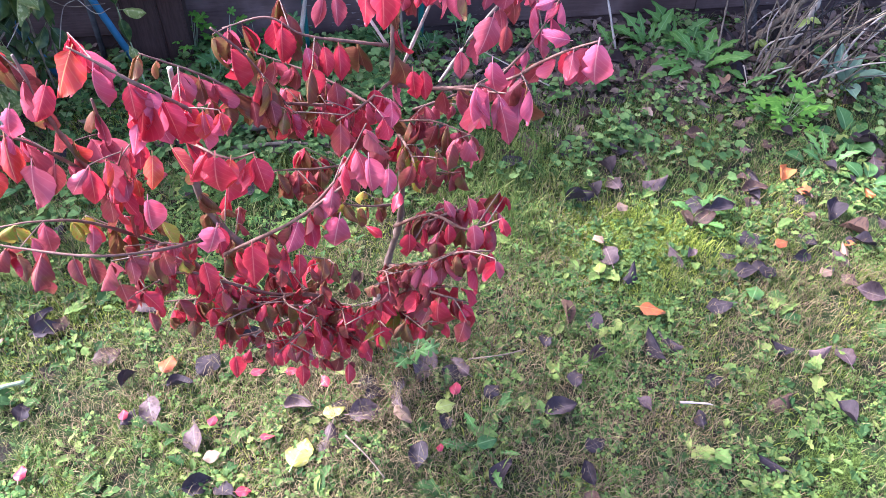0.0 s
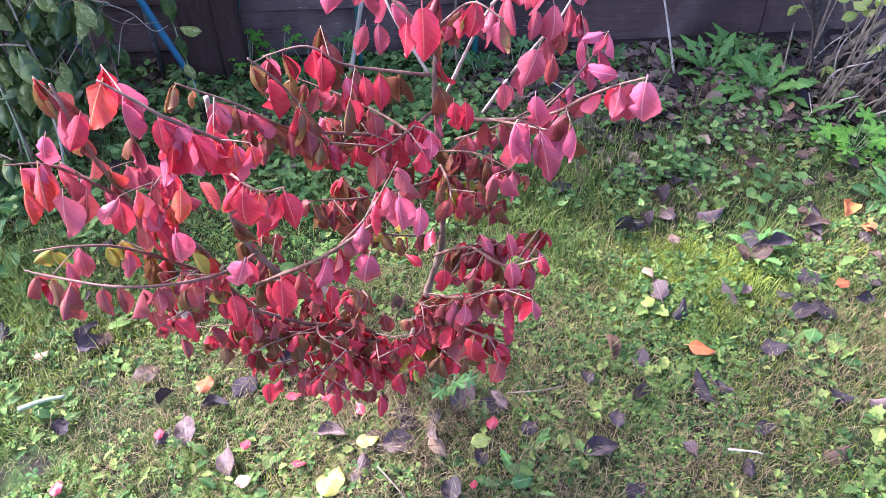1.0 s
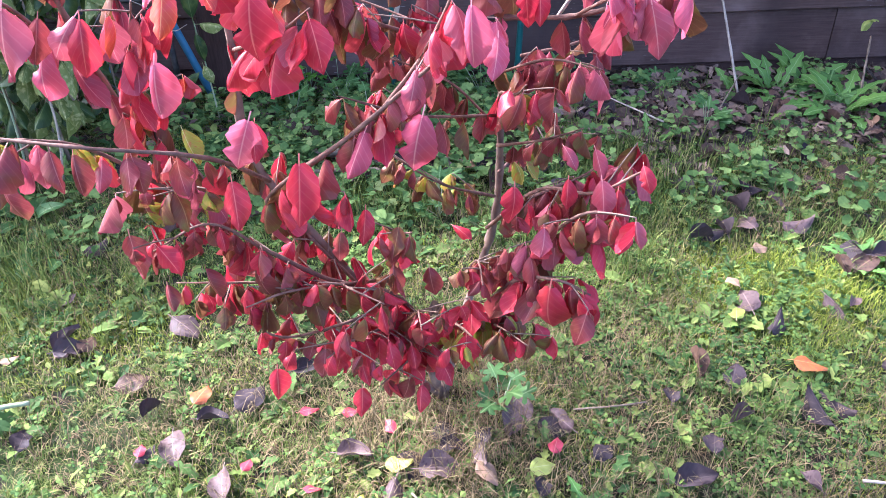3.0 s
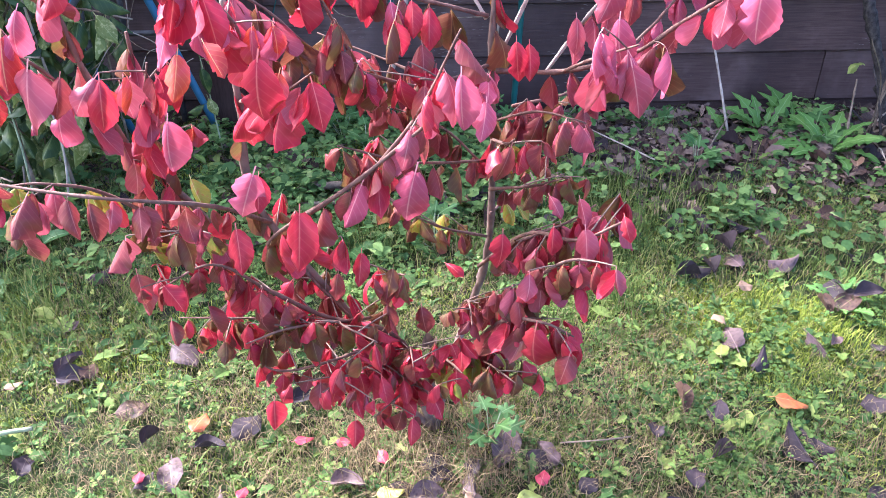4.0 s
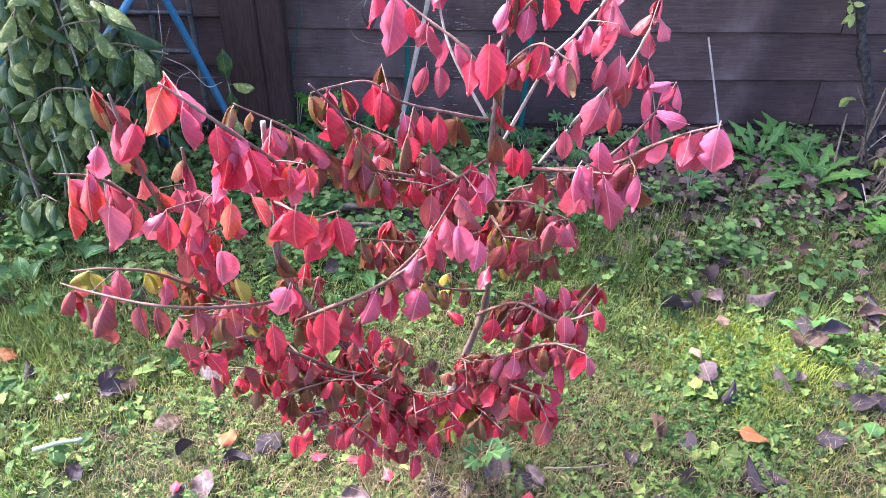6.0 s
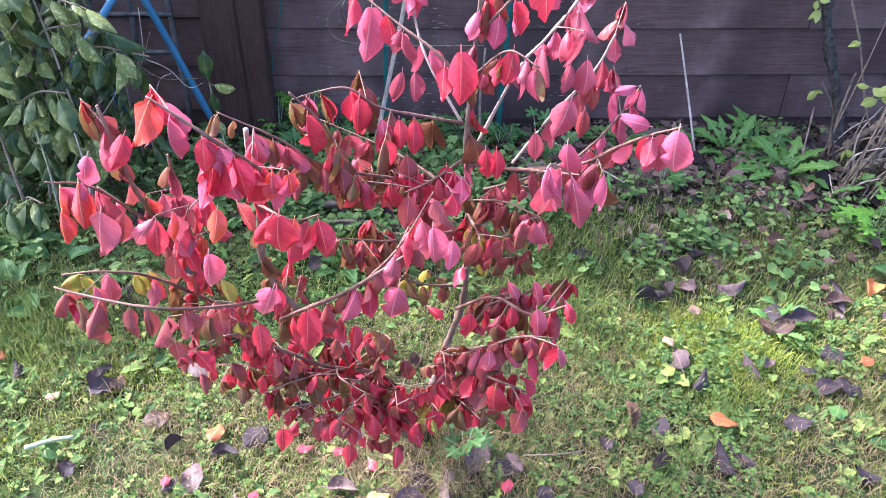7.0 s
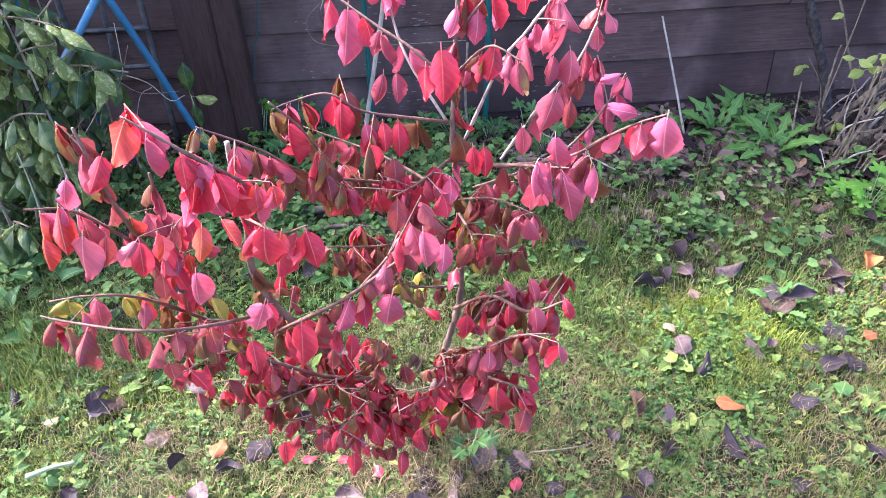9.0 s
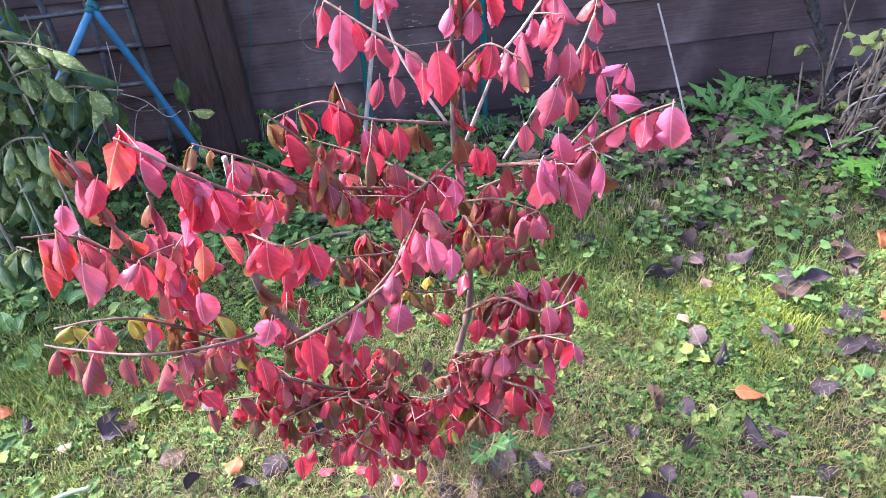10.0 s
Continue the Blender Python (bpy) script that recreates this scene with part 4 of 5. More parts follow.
stuff("ground_cover", clumps(700, lambda x, y: np.clip((0.80 - from_fence(x, y)) / 0.25, 0, 1) * np.where(x > 0.15, 0.5, np.where(x < -0.5, 0.3, 1.0)) * np.clip(0.55 - 0.6 * bare(x, y) + 0.5 * wave2(x, y, 3.7, 4), 0.03, 1), [round_leaf(0), round_leaf(1, 0.3), oval_leaf(21, 0.34, 0.12), oval_leaf(22, 0.26, 0.2)], (4, 10), (0.014, 0.029), 0.032, (-0.2, 0.6), (0.008, 0.055)), COVER, "low blue-green leafy ground cover before the fence", "ground cover")
# moss in slow patches; the bright spots paint sunlight onto the lawn's lit areas
N = 42000
x, y = scatter(N, lambda x, y: 0.22 * np.clip(wave2(x, y, 4.2, 6) * 1.6 - 0.1, 0, 1) * (1 - bare(x, y)) + 2.0 * np.exp(-((x - 0.36) ** 2 / 0.006 + (y - 1.17) ** 2 / 0.005)) + 2.0 * np.exp(-((x - 0.48) ** 2 / 0.006 + (y - 1.17) ** 2 / 0.004)) + 0.5 * np.exp(-((x - 0.45) ** 2 / 0.06 + (y - 1.12) ** 2 / 0.014)) + 0.6 * np.exp(-((x + 0.78) ** 2 / 0.04 + (y - 0.93) ** 2 / 0.008)))
stuff("moss", blades(x, y, rng.uniform(0.008, 0.024, N), rng.uniform(0.0008, 0.0018, N), rng.uniform(0.2, 1.3, N)), SUNLIT_MOSS, "yellow-green moss cushions in the lawn, massed to brighten the sunlit patches", "moss")
stuff("leaf_litter", clumps(1500, lambda x, y: bare(x, y), [oval_leaf(31, 0.3, 0.1), oval_leaf(32, 0.36, 0.3), round_leaf(5, 0.3, 0.15), oval_leaf(33, 0.16, 0.2)], (2, 6), (0.014, 0.046), 0.05, (-0.5, 0.6), (0.002, 0.018)), LITTER, "rotting brown leaf crumbs on bare soil", "leaf litter")

# ---- fallen leaves ----
FALL = [leaf_shape(w, f, c, wv, 40 + i, rows=8, stalk=0.16, teeth=0.12, bite=b, twist=t) for i, (w, f, c, wv, b, t) in enumerate((
    (0.29, -0.9, -0.2, 0.07, 0.0, 0.3), (0.31, -0.4, 0.4, 0.08, 0.1, -0.4), (0.25, -1.6, 0.3, 0.06, 0.0, 0.3),
    (0.29, 0.8, 0.4, 0.08, 0.08, 0.4), (0.27, 1.2, -0.3, 0.09, 0.12, -0.4), (0.31, 0.25, 0.3, 0.06, 0.05, 0.2)))]
FALLEN = {n: leaf_meshes("fallen_leaf", m, FALL) for n, m in (("dark", F_DARK), ("grey", F_GREY), ("brown", F_BROWN), ("tan", F_TAN), ("orange", F_ORANGE), ("yellow", F_YELLOW), ("red", F_RED), ("green", GREEN), ("lime", YELLOWISH))}
TELL = dict(dark="blackened curled fallen leaf lying on the lawn", grey="mauve-grey dry fallen leaf lying in the grass", brown="brown curled fallen leaf on the ground", tan="pale tan fallen leaf on the ground",
            orange="bright orange fallen leaf lying in the grass", yellow="pale yellow fallen leaf lying in the grass", red="small crimson leaf fallen from the shrub", green="flat green leaf lying on the lawn", lime="yellow-green leaf in the lawn")


def fallen(kind, x, y, size, turn, shape=None, lift=0.026, tip=0.0):
    r = random.Random(int(x * 9000) * 31 + int(y * 7000))
    shape = r.randrange(len(FALL)) if shape is None else shape
    a = radians(turn)
    along = Vector((math.cos(a), math.sin(a), tip + r.uniform(-0.12, 0.10)))
    up = Vector((r.uniform(-0.5, 0.5), r.uniform(-0.6, 0.3), 1))
    z = float(ground_z(np.float64(x), np.float64(y))) + lift
    ob = new("fallen_leaf", FALLEN[kind][shape])
    ob.matrix_basis = aim(Vector((x, y, z)) - along.normalized() * size * 0.5, along, up, size)
    return tagged(ob, TELL[kind], "fallen leaf", "fallen leaves")


DARK = [(0.337, 0.93, .055, 250), (0.42, 1.05, .06, 60), (0.585, 0.977, .065, 185), (0.654, 1.068, .07, 190), (0.70, 1.07, .06, 30), (0.351, 1.289, .075, 170), (0.33, 1.26, .07, 20), (0.375, 1.29, .06, 100),
        (0.373, 1.44, .08, 120), (0.41, 1.37, .07, 110), (0.29, 0.795, .05, 80), (0.141, 0.763, .045, 40), (-0.018, 0.775, .045, 95), (0.02, 0.643, .06, 260), (-0.668, 0.862, .06, 35), (-0.488, 0.76, .05, 70),
        (-0.645, 0.69, .05, 100), (-0.36, 0.80, .07, 60), (-0.839, 0.87, .05, 110), (0.685, 0.887, .055, 160), (0.753, 0.746, .06, 120), (0.60, 0.645, .06, 150)]
for x, y, s, a in DARK:
    fallen("dark", x, y, s, a)
DARK = [(0.297, 0.613, .05, 110), (0.444, 0.87, .08, 115), (0.603, 1.265, .08, 160), (0.64, 1.25, .07, 20), (0.496, 0.725, .045, 95), (0.243, 0.877, .045, 80), (-0.325, 0.57, .06, 20), (-0.472, 0.69, .05, 80), (0.31, 0.67, .05, 30), (0.45, 1.44, .06, 150), (0.19, 1.36, .07, 40), (-0.28, 0.565, .05, 150), (-0.40, 0.755, .055, 10), (-0.06, 0.75, .05, 20), (0.88, 1.25, .08, 70)]
for x, y, s, a in DARK:
    fallen("dark", x, y, s, a)
for i in range(22):
    fallen(("tan", "grey", "brown", "grey", "dark")[i % 5], -0.50 + 0.027 * i + 0.02 * math.sin(i * 2.1), 1.43 + 0.05 * math.sin(i * 1.7), 0.05 + 0.02 * (i % 3) / 2, 37 * i, lift=0.03)
GREY = [(0.021, 0.818, .075, 265), (0.085, 0.812, .06, 140), (0.384, 1.10, .075, 100), (0.423, 1.32, .065, 110), (0.511, 1.331, .07, 5), (0.481, 1.52, .075, 150), (-0.13, 0.662, .075, 260), (-0.075, 0.712, .07, 10), (-0.436, 0.705, .065, 290), (-0.35, 0.655, .065, 280),
        (0.794, 0.872, .06, 100), (0.745, 0.88, .05, 5), (-0.018, 0.745, .055, 280), (0.892, 1.018, .07, 160), (-0.374, 1.26, .06, 60), (-0.512, 0.934, .075, 330), (0.403, 0.743, .04, 140), (-0.19, 0.72, .06, 5), (0.533, 1.49, .07, 110), (-0.75, 1.11, .06, 20), (-0.62, 1.17, .065, 70)]
for x, y, s, a in GREY:
    fallen("grey", x, y, s, a)
for kind, x, y, s, a in (("orange", 0.447, 0.957, .062, 355), ("orange", -0.427, 0.791, .05, 80), ("orange", -0.90, 0.90, .05, 10), ("orange", 0.742, 1.14, .04, 20), ("orange", 0.836, 1.308, .05, 60), ("tan", 0.812, 1.066, .04, 20), ("tan", 0.37, 1.14, .04, 110)):
    fallen(kind, x, y, s, a, shape=5, lift=0.032)
for kind, x, y, s, a in (("yellow", -0.173, 0.632, .075, 75), ("yellow", -0.128, 0.712, .05, 30), ("tan", -0.745, 0.828, .035, 60), ("tan", 0.43, 1.24, .04, 20), ("tan", -0.01, 0.715, .05, 320), ("tan", -0.31, 0.62, .035, 200), ("red", 0.078, 0.765, .035, 80), ("red", -0.475, 0.69, .028, 100), ("red", -0.325, 0.685, .028, 80),
                         ("red", -0.604, 0.579, .035, 100), ("red", -0.23, 0.66, .03, 20), ("red", -0.25, 0.562, .03, 10), ("red", 0.055, 0.65, .02, 80), ("red", -0.21, 0.79, .03, 20), ("red", -0.15, 0.77, .03, 300), ("red", -0.27, 0.79, .035, 30), ("green", 0.657, 1.008, .06, 60), ("lime", 0.36, 1.06, .045, 80), ("green", 0.13, 0.665, .045, 20), ("lime", 0.06, 0.73, .045, 20)):
    fallen(kind, x, y, s, a, shape=5, lift=0.03)
for i in range(225):
    s = rnd.random()
    if i < 115:
        x, y = rnd.uniform(-0.05, 1.15), rnd.uniform(1.35, 2.1)
    elif i < 155:
        x, y = rnd.uniform(0.5, 1.1), rnd.uniform(1.05, 1.5)
    else:
        x, y = rnd.uniform(-1.2, 1.1), rnd.uniform(0.5, 1.75)
    if from_fence(x, y) > 0.07:
        fallen("dark" if s < 0.40 else "brown" if s < 0.74 else "grey" if s < 0.94 else "tan" if s < 0.98 else "orange", x, y, rnd.uniform(0.035, 0.075), rnd.uniform(0, 360), lift=0.020)


# ---- weeds and stems before the fence ----
def toothed(seed, teeth=6, wide=0.14):
    """A long dandelion leaf with back-turned teeth, arching."""
    r = random.Random(seed)
    verts, faces, uvs = [], [], []
    n = teeth * 2
    for i in range(n + 1):
        v = i / n
        half = wide * (0.25 + 0.9 * v) * (1.0 if i % 2 else 0.42) * (1 if v < 0.9 else 0.45) * r.uniform(0.8, 1.15)
        half = 0.004 if i == n else half
        back = 0.03 if i % 2 else 0
        z = 0.36 * v - 0.58 * v * v
        for c in (-1, 0, 1):
            verts.append((c * half, v - abs(c) * back, z + abs(c) * half * 0.25 + 0.012 * math.sin(v * 17 + c)))
            uvs.append((0.5 + c * 0.5, v))
    for i in range(n):
        for j in range(2):
            a = i * 3 + j
            faces.append((a, a + 1, a + 4, a + 3))
    return verts, faces, uvs


def lobed(seed, lobes=5):
    """A round leaf cut into toothed lobes, stalk at the origin."""
    r = random.Random(seed)
    verts, uvs = [(0, 0.0, 0)], [(0.5, 0)]
    n = lobes * 4
    for i in range(n + 1):
        a = radians(-60 + 300 * i / n)
        rad = (0.62 if i % 4 else 0.30) * (1.0 if i % 4 == 2 else 0.85) * r.uniform(0.9, 1.1)
        verts.append((rad * math.cos(a), 0.45 + rad * math.sin(a), 0.05 * math.sin(i * 1.9) - 0.1 * rad))
        uvs.append((0.5 + 0.5 * math.cos(a), 0.5 + 0.5 * math.sin(a)))
    verts.append((0, 0.45, 0.03))
    uvs.append((0.5, 0.5))
    c = len(verts) - 1
    faces = [(c, i, i + 1) for i in range(1, n + 1)] + [(c, 0, 1), (c, n + 1, 0)]
    return verts, faces, uvs


PLANTAIN = leaf_meshes("leaf", GREEN, [leaf_shape(w, -0.35, c, 0.03, 90 + i, tip=0.6, stalk=0.22) for i, (w, c) in enumerate(((0.24, 0.5), (0.28, 0.3), (0.21, 0.7)))])
TOOTHED = [mesh("leaf", v, f, DANDELION, u) for v, f, u in (toothed(i, 5 + i % 3, 0.17 + 0.03 * (i % 3)) for i in range(4))]
LOBED_GREEN = [mesh("leaf", v, f, GREEN, u) for v, f, u in (lobed(i) for i in range(3))]
LOBED_BRIGHT = [mesh("leaf", v, f, BRIGHT, u) for v, f, u in (lobed(10 + i) for i in range(3))]
POINTED_YELLOW = leaf_meshes("leaf", YELLOWISH, [leaf_shape(w, f, c, 0.03, 97 + i, tip=1.2, stalk=0.15, teeth=0.2) for i, (w, f, c) in enumerate(((0.22, -0.4, 0.4), (0.19, 0.5, 0.6), (0.25, 0.3, 0.2)))])


def rosette(name, x, y, n, size, meshes, label, category, rise=(0.05, 0.7), spread=0.015, height=0.0, group=""):
    ob = thing(name, (x, y, float(ground_z(np.float64(x), np.float64(y)))), label, category, group)
    r = random.Random(int(x * 1000) + int(y * 3000))
    for i in range(n):
        a = 2 * math.pi * (i + r.uniform(-0.3, 0.3)) / n
        e = r.uniform(*rise)
        along = Vector((math.cos(a) * math.cos(e), math.sin(a) * math.cos(e), math.sin(e)))
        p = Vector((math.cos(a) * spread * r.uniform(0.2, 1), math.sin(a) * spread * r.uniform(0.2, 1), 0.006 + height * r.random()))
        if height:
            part("stalk", rod_mesh("stalk", [(0, 0, 0), p * 0.6, p], 0.0011, 0.0008, STALK, sides=4, steps=2), ob)
        part("leaf", meshes[r.randrange(len(meshes))], ob, m=aim(p, along, Vector((r.uniform(-.2, .2), r.uniform(-.4, .1), 1)), r.uniform(*size)))
    return ob


for x, y, n, s in ((0.60, 1.94, 17, (0.09, 0.14)), (0.69, 2.0, 9, (0.08, 0.13)), (0.715, 1.81, 18, (0.08, 0.13)), (0.52, 1.93, 7, (0.05, 0.09)), (0.775, 1.72, 7, (0.05, 0.09)), (0.60, 1.24, 6, (0.04, 0.06)), (0.52, 1.42, 7, (0.04, 0.065)), (-0.62, 1.30, 7, (0.05, 0.08)), (0.27, 1.62, 7, (0.04, 0.07)), (0.13, 0.66, 6, (0.035, 0.055)), (-0.30, 1.30, 7, (0.04, 0.07)), (0.93, 1.42, 8, (0.05, 0.08))):
    rosette("dandelion_plant", x, y, n, s, TOOTHED, "dandelion rosette with toothed green leaves", "weed", (0.0, 1.0), 0.03, group="dandelions")
rosette("geranium_plant", 0.875, 1.58, 16, (0.032, 0.050), LOBED_BRIGHT, "bright green plant with lobed leaves among dead leaves", "weed", (-0.1, 0.5), 0.075, 0.075)
for x, y, n, s in ((-0.985, 1.09, 6, (0.07, 0.10)), (-0.885, 1.03, 5, (0.06, 0.09)), (-0.93, 1.19, 6, (0.06, 0.09)), (-1.02, 1.22, 5, (0.06, 0.09)), (-0.324, 1.27, 5, (0.06, 0.085)), (-0.80, 1.10, 4, (0.05, 0.07)), (0.89, 1.42, 5, (0.05, 0.075)), (1.02, 1.53, 6, (0.07, 0.10)), (1.0, 1.36, 6, (0.06, 0.09)), (0.50, 1.52, 4, (0.05, 0.07)), (0.62, 1.30, 4, (0.045, 0.065))):
    rosette("plantain", x, y, n, s, PLANTAIN, "broad-leaved plantain with smooth green leaves", "weed", (0.05, 0.8), 0.012, group="plantains")
rosette("silver_weed", 1.06, 1.74, 7, (0.09, 0.13), leaf_meshes("leaf", SILVER, [leaf_shape(0.16, -0.6, 0.3, 0.02, 95, tip=0.7, stalk=0.2), leaf_shape(0.19, -0.4, 0.5, 0.03, 96, tip=0.7, stalk=0.2)]), "silvery green plant with long pale leaves", "weed", (0.5, 1.3), 0.015)
rosette("geranium_plant", 0.70, 1.88, 9, (0.035, 0.05), LOBED_GREEN, "green lobed-leaf plant at the fence foot", "weed", (-0.1, 0.5), 0.05, 0.04)
rosette("geranium_plant", 0.32, 1.98, 8, (0.03, 0.045), LOBED_GREEN, "green lobed-leaf plant at the fence foot", "weed", (-0.1, 0.5), 0.05, 0.05)
for x, y in ((0.0, 0.83), (-0.45, 1.78), (-0.55, 1.70), (-0.36, 1.66), (-0.60, 1.83), (0.13, 1.80), (0.40, 1.70), (-0.15, 1.30), (0.0, 1.93), (-0.02, 1.88)):
    rosette("leafy_weed", x, y, 9, (0.022, 0.042), LOBED_GREEN, "small leafy green weed", "weed", (0.0, 0.8), 0.03, 0.07, group="leafy weeds")


for x, y, n, h in ((-0.64, 1.83, 12, 0.13), (-0.56, 1.86, 12, 0.12), (-0.48, 1.87, 11, 0.10), (-0.40, 1.87, 10, 0.09), (-0.12, 1.90, 10, 0.10), (0.08, 1.93, 9, 0.07)):
    rosette("leafy_weed", x, y, n, (0.022, 0.040), LOBED_BRIGHT if n > 11 else LOBED_GREEN, "leafy green weed climbing at the fence foot", "weed", (-0.2, 0.8), 0.05, h, group="leafy weeds")


def stick(name, points, r0, r1, mat, label, category, group="", knots=0.1):
    ob = new(name, rod_mesh(name, points, r0, r1, mat, points[0], 7, 0.08, knots, 6, len(label)))
    ob.location = points[0]
    return tagged(ob, label, category, group)


stick("dry_stalk", [(0.503, 1.90, -0.03), (0.466, 1.98, 0.095), (0.424, 2.06, 0.229)], 0.0032, 0.0026, PALE, "straight pale dry stalk leaning on the fence", "stalk")
stick("garden_cane", [(-0.352, 1.80, -0.02), (-0.32, 1.80, 0.13), (-0.28, 1.80, 0.32), (-0.255, 1.80, 0.45)], 0.006, 0.0055, PALE, "weathered pale cane stuck in the ground", "cane")
stick("plant_stake", [(-0.336, 1.86, -0.05), (-0.333, 1.86, 0.2), (-0.320, 1.86, 0.9)], 0.006, 0.006, TEAL, "thin dark teal plant stake before the fence", "stake", "plant stakes", 0.0)
stick("plant_stake", [(-0.035, 1.95, -0.07), (-0.030, 1.95, 0.2), (-0.022, 1.95, 0.8)], 0.008, 0.008, TEAL, "thin dark teal plant stake before the fence", "stake", "plant stakes", 0.0)
stick("garden_twine", [(-0.665, 1.85, -0.03), (-0.63, 1.852, 0.19), (-0.595, 1.855, 0.33), (-0.55, 1.86, 0.8)], 0.0016, 0.0016, TEAL, "taut green garden twine before the fence", "twine", knots=0.0)
stick("dry_stalk", [(-0.07, 1.88, -0.06), (-0.085, 1.89, 0.05), (-0.08, 1.90, 0.22)], 0.0045, 0.003, TANTWIG, "short dry stem at the fence foot", "stalk")
for i, pts in enumerate(([(0.30, 1.66, 0.01), (0.22, 1.72, 0.015), (0.12, 1.80, 0.02)], [(-0.44, 1.385, 0.0), (-0.30, 1.405, 0.008), (-0.16, 1.39, 0.0)], [(-0.46, 1.45, 0.0), (-0.28, 1.475, 0.012), (-0.08, 1.46, 0.0)], [(0.46, 0.742, 0.02), (0.50, 0.74, 0.022), (0.515, 0.739, 0.02)], [(0.42, 1.72, 0.0), (0.48, 1.86, 0.01), (0.50, 1.90, 0.02)], [(-0.10, 0.66, 0.015), (-0.06, 0.62, 0.02), (-0.03, 0.585, 0.02)], [(0.10, 0.815, 0.02), (0.16, 0.82, 0.03), (0.20, 0.84, 0.02)])):
    stick("fallen_twig", pts, (0.0022, 0.006, 0.010, 0.0022, 0.002, 0.0016, 0.0012)[i], 0.0012, PALE if i in (0, 3) else TANTWIG, "thin dry twig lying on the ground", "twig", "fallen twigs")
stick("pale_stalk", [(-0.715, 0.70, 0.025), (-0.68, 0.717, 0.03), (-0.645, 0.73, 0.03)], 0.0045, 0.003, STALK, "pale green flat stalk lying in the lawn", "stalk")

# thin vine with a withered leaf
vine = thing("dry_vine", (-0.30, 1.84, 0.0), "thin pale looping vine with a withered leaf at the fence", "vine")
vb = Vector(vine.location)
part("stem", rod_mesh("stem", [(-0.37, 1.84, 0.45), (-0.419, 1.84, 0.36), (-0.472, 1.84, 0.30), (-0.453, 1.84, 0.24), (-0.338, 1.84, 0.233), (-0.194, 1.845, 0.242), (-0.08, 1.85, 0.25)], 0.0016, 0.0012, TANTWIG, vb, 5), vine)
part("tendril", rod_mesh("tendril", [(-0.395, 1.84, 0.41), (-0.42, 1.83, 0.36), (-0.43, 1.82, 0.335)], 0.0014, 0.001, PALE, vb, 5), vine)
part("leaf", leaf_meshes("leaf", F_GREY, [leaf_shape(0.25, 1.3, 0.6, 0.05, 77)])[0], vine, "withered grey-green leaf", aim(Vector((-0.43, 1.82, 0.345)) - vb, (0.1, -0.1, -1), (0, -1, 0.2), 0.085))


# ---- blue plant frame and its climber ----
def bar(points, r, mat, base, name="bar", sides=8):
    return rod_mesh(name, points, r, r, mat, base, sides, 0.0, 0.0, 3)


fb = Vector((-0.95, 1.72, -0.03))
frame_thing = thing("plant_support", fb, "blue tube plant frame leaning before the fence", "plant support")
for pts in ([(-0.877, 1.66, 0.447), (-0.911, 1.58, 0.383), (-0.985, 1.44, 0.26)], [(-0.875, 1.662, 0.44), (-0.838, 1.69, 0.29), (-0.765, 1.745, -0.03)], [(-1.06, 1.59, 0.50), (-1.05, 1.62, 0.373), (-0.996, 1.68, 0.098), (-0.965, 1.71, -0.05)], [(-1.065, 1.59, 0.50), (-1.09, 1.53, 0.42), (-1.16, 1.42, 0.27)]):
    part("tube", bar(pts, 0.0088, BLUE, fb, "tube"), frame_thing)
part("joint", bar([(-0.925, 1.555, 0.358), (-0.935, 1.535, 0.340), (-0.945, 1.517, 0.324)], 0.0115, GREYBAR, fb, "joint"), frame_thing, "dull grey tube joint")
part("cap", bar([(-0.882, 1.65, 0.440), (-0.876, 1.66, 0.455), (-0.870, 1.668, 0.440)], 0.010, TEAL, fb, "cap"), frame_thing, "dark tie round the top")
tb = Vector((-0.93, 1.80, -0.03))
trellis = thing("trellis", tb, "weathered grey trellis panel behind the blue frame", "trellis")
for pts in ([(-0.862, 1.80, 0.60), (-0.868, 1.80, 0.36), (-0.872, 1.80, -0.05)], [(-0.962, 1.80, 0.60), (-0.969, 1.80, 0.36), (-0.980, 1.80, 0.18)], [(-1.08, 1.80, 0.60), (-1.08, 1.80, 0.3), (-1.08, 1.80, -0.05)]):
    part("upright", bar(pts, 0.0075, GREYBAR, tb, "upright", 4), trellis)
for z in (0.292, 0.189, 0.391):
    part("rung", bar([(-1.15, 1.795, z - 0.024), (-1.0, 1.795, z - 0.011), (-0.862, 1.795, z)], 0.0065, GREYBAR, tb, "rung", 4), trellis)

CB = Vector((-1.05, 1.47, -0.02))
climber = thing("climber", CB, "green and yellowing leafy climber growing over the plant frame", "climber")
CLEAF = {k: leaf_meshes("leaf", m, [leaf_shape(w, f, c, 0.03, 60 + i, rows=12, tip=1.5, stalk=0.2, teeth=0.15) for i, (w, f, c) in enumerate(((0.205, 0.6, 0.4), (0.225, 0.8, 0.3), (0.19, 1.1, 0.5), (0.215, 0.4, 0.7), (0.20, 0.9, 0.2), (0.22, 0.6, 0.8)))]) for k, m in (("g", CLIMBER), ("y", CLIMBER_B))}


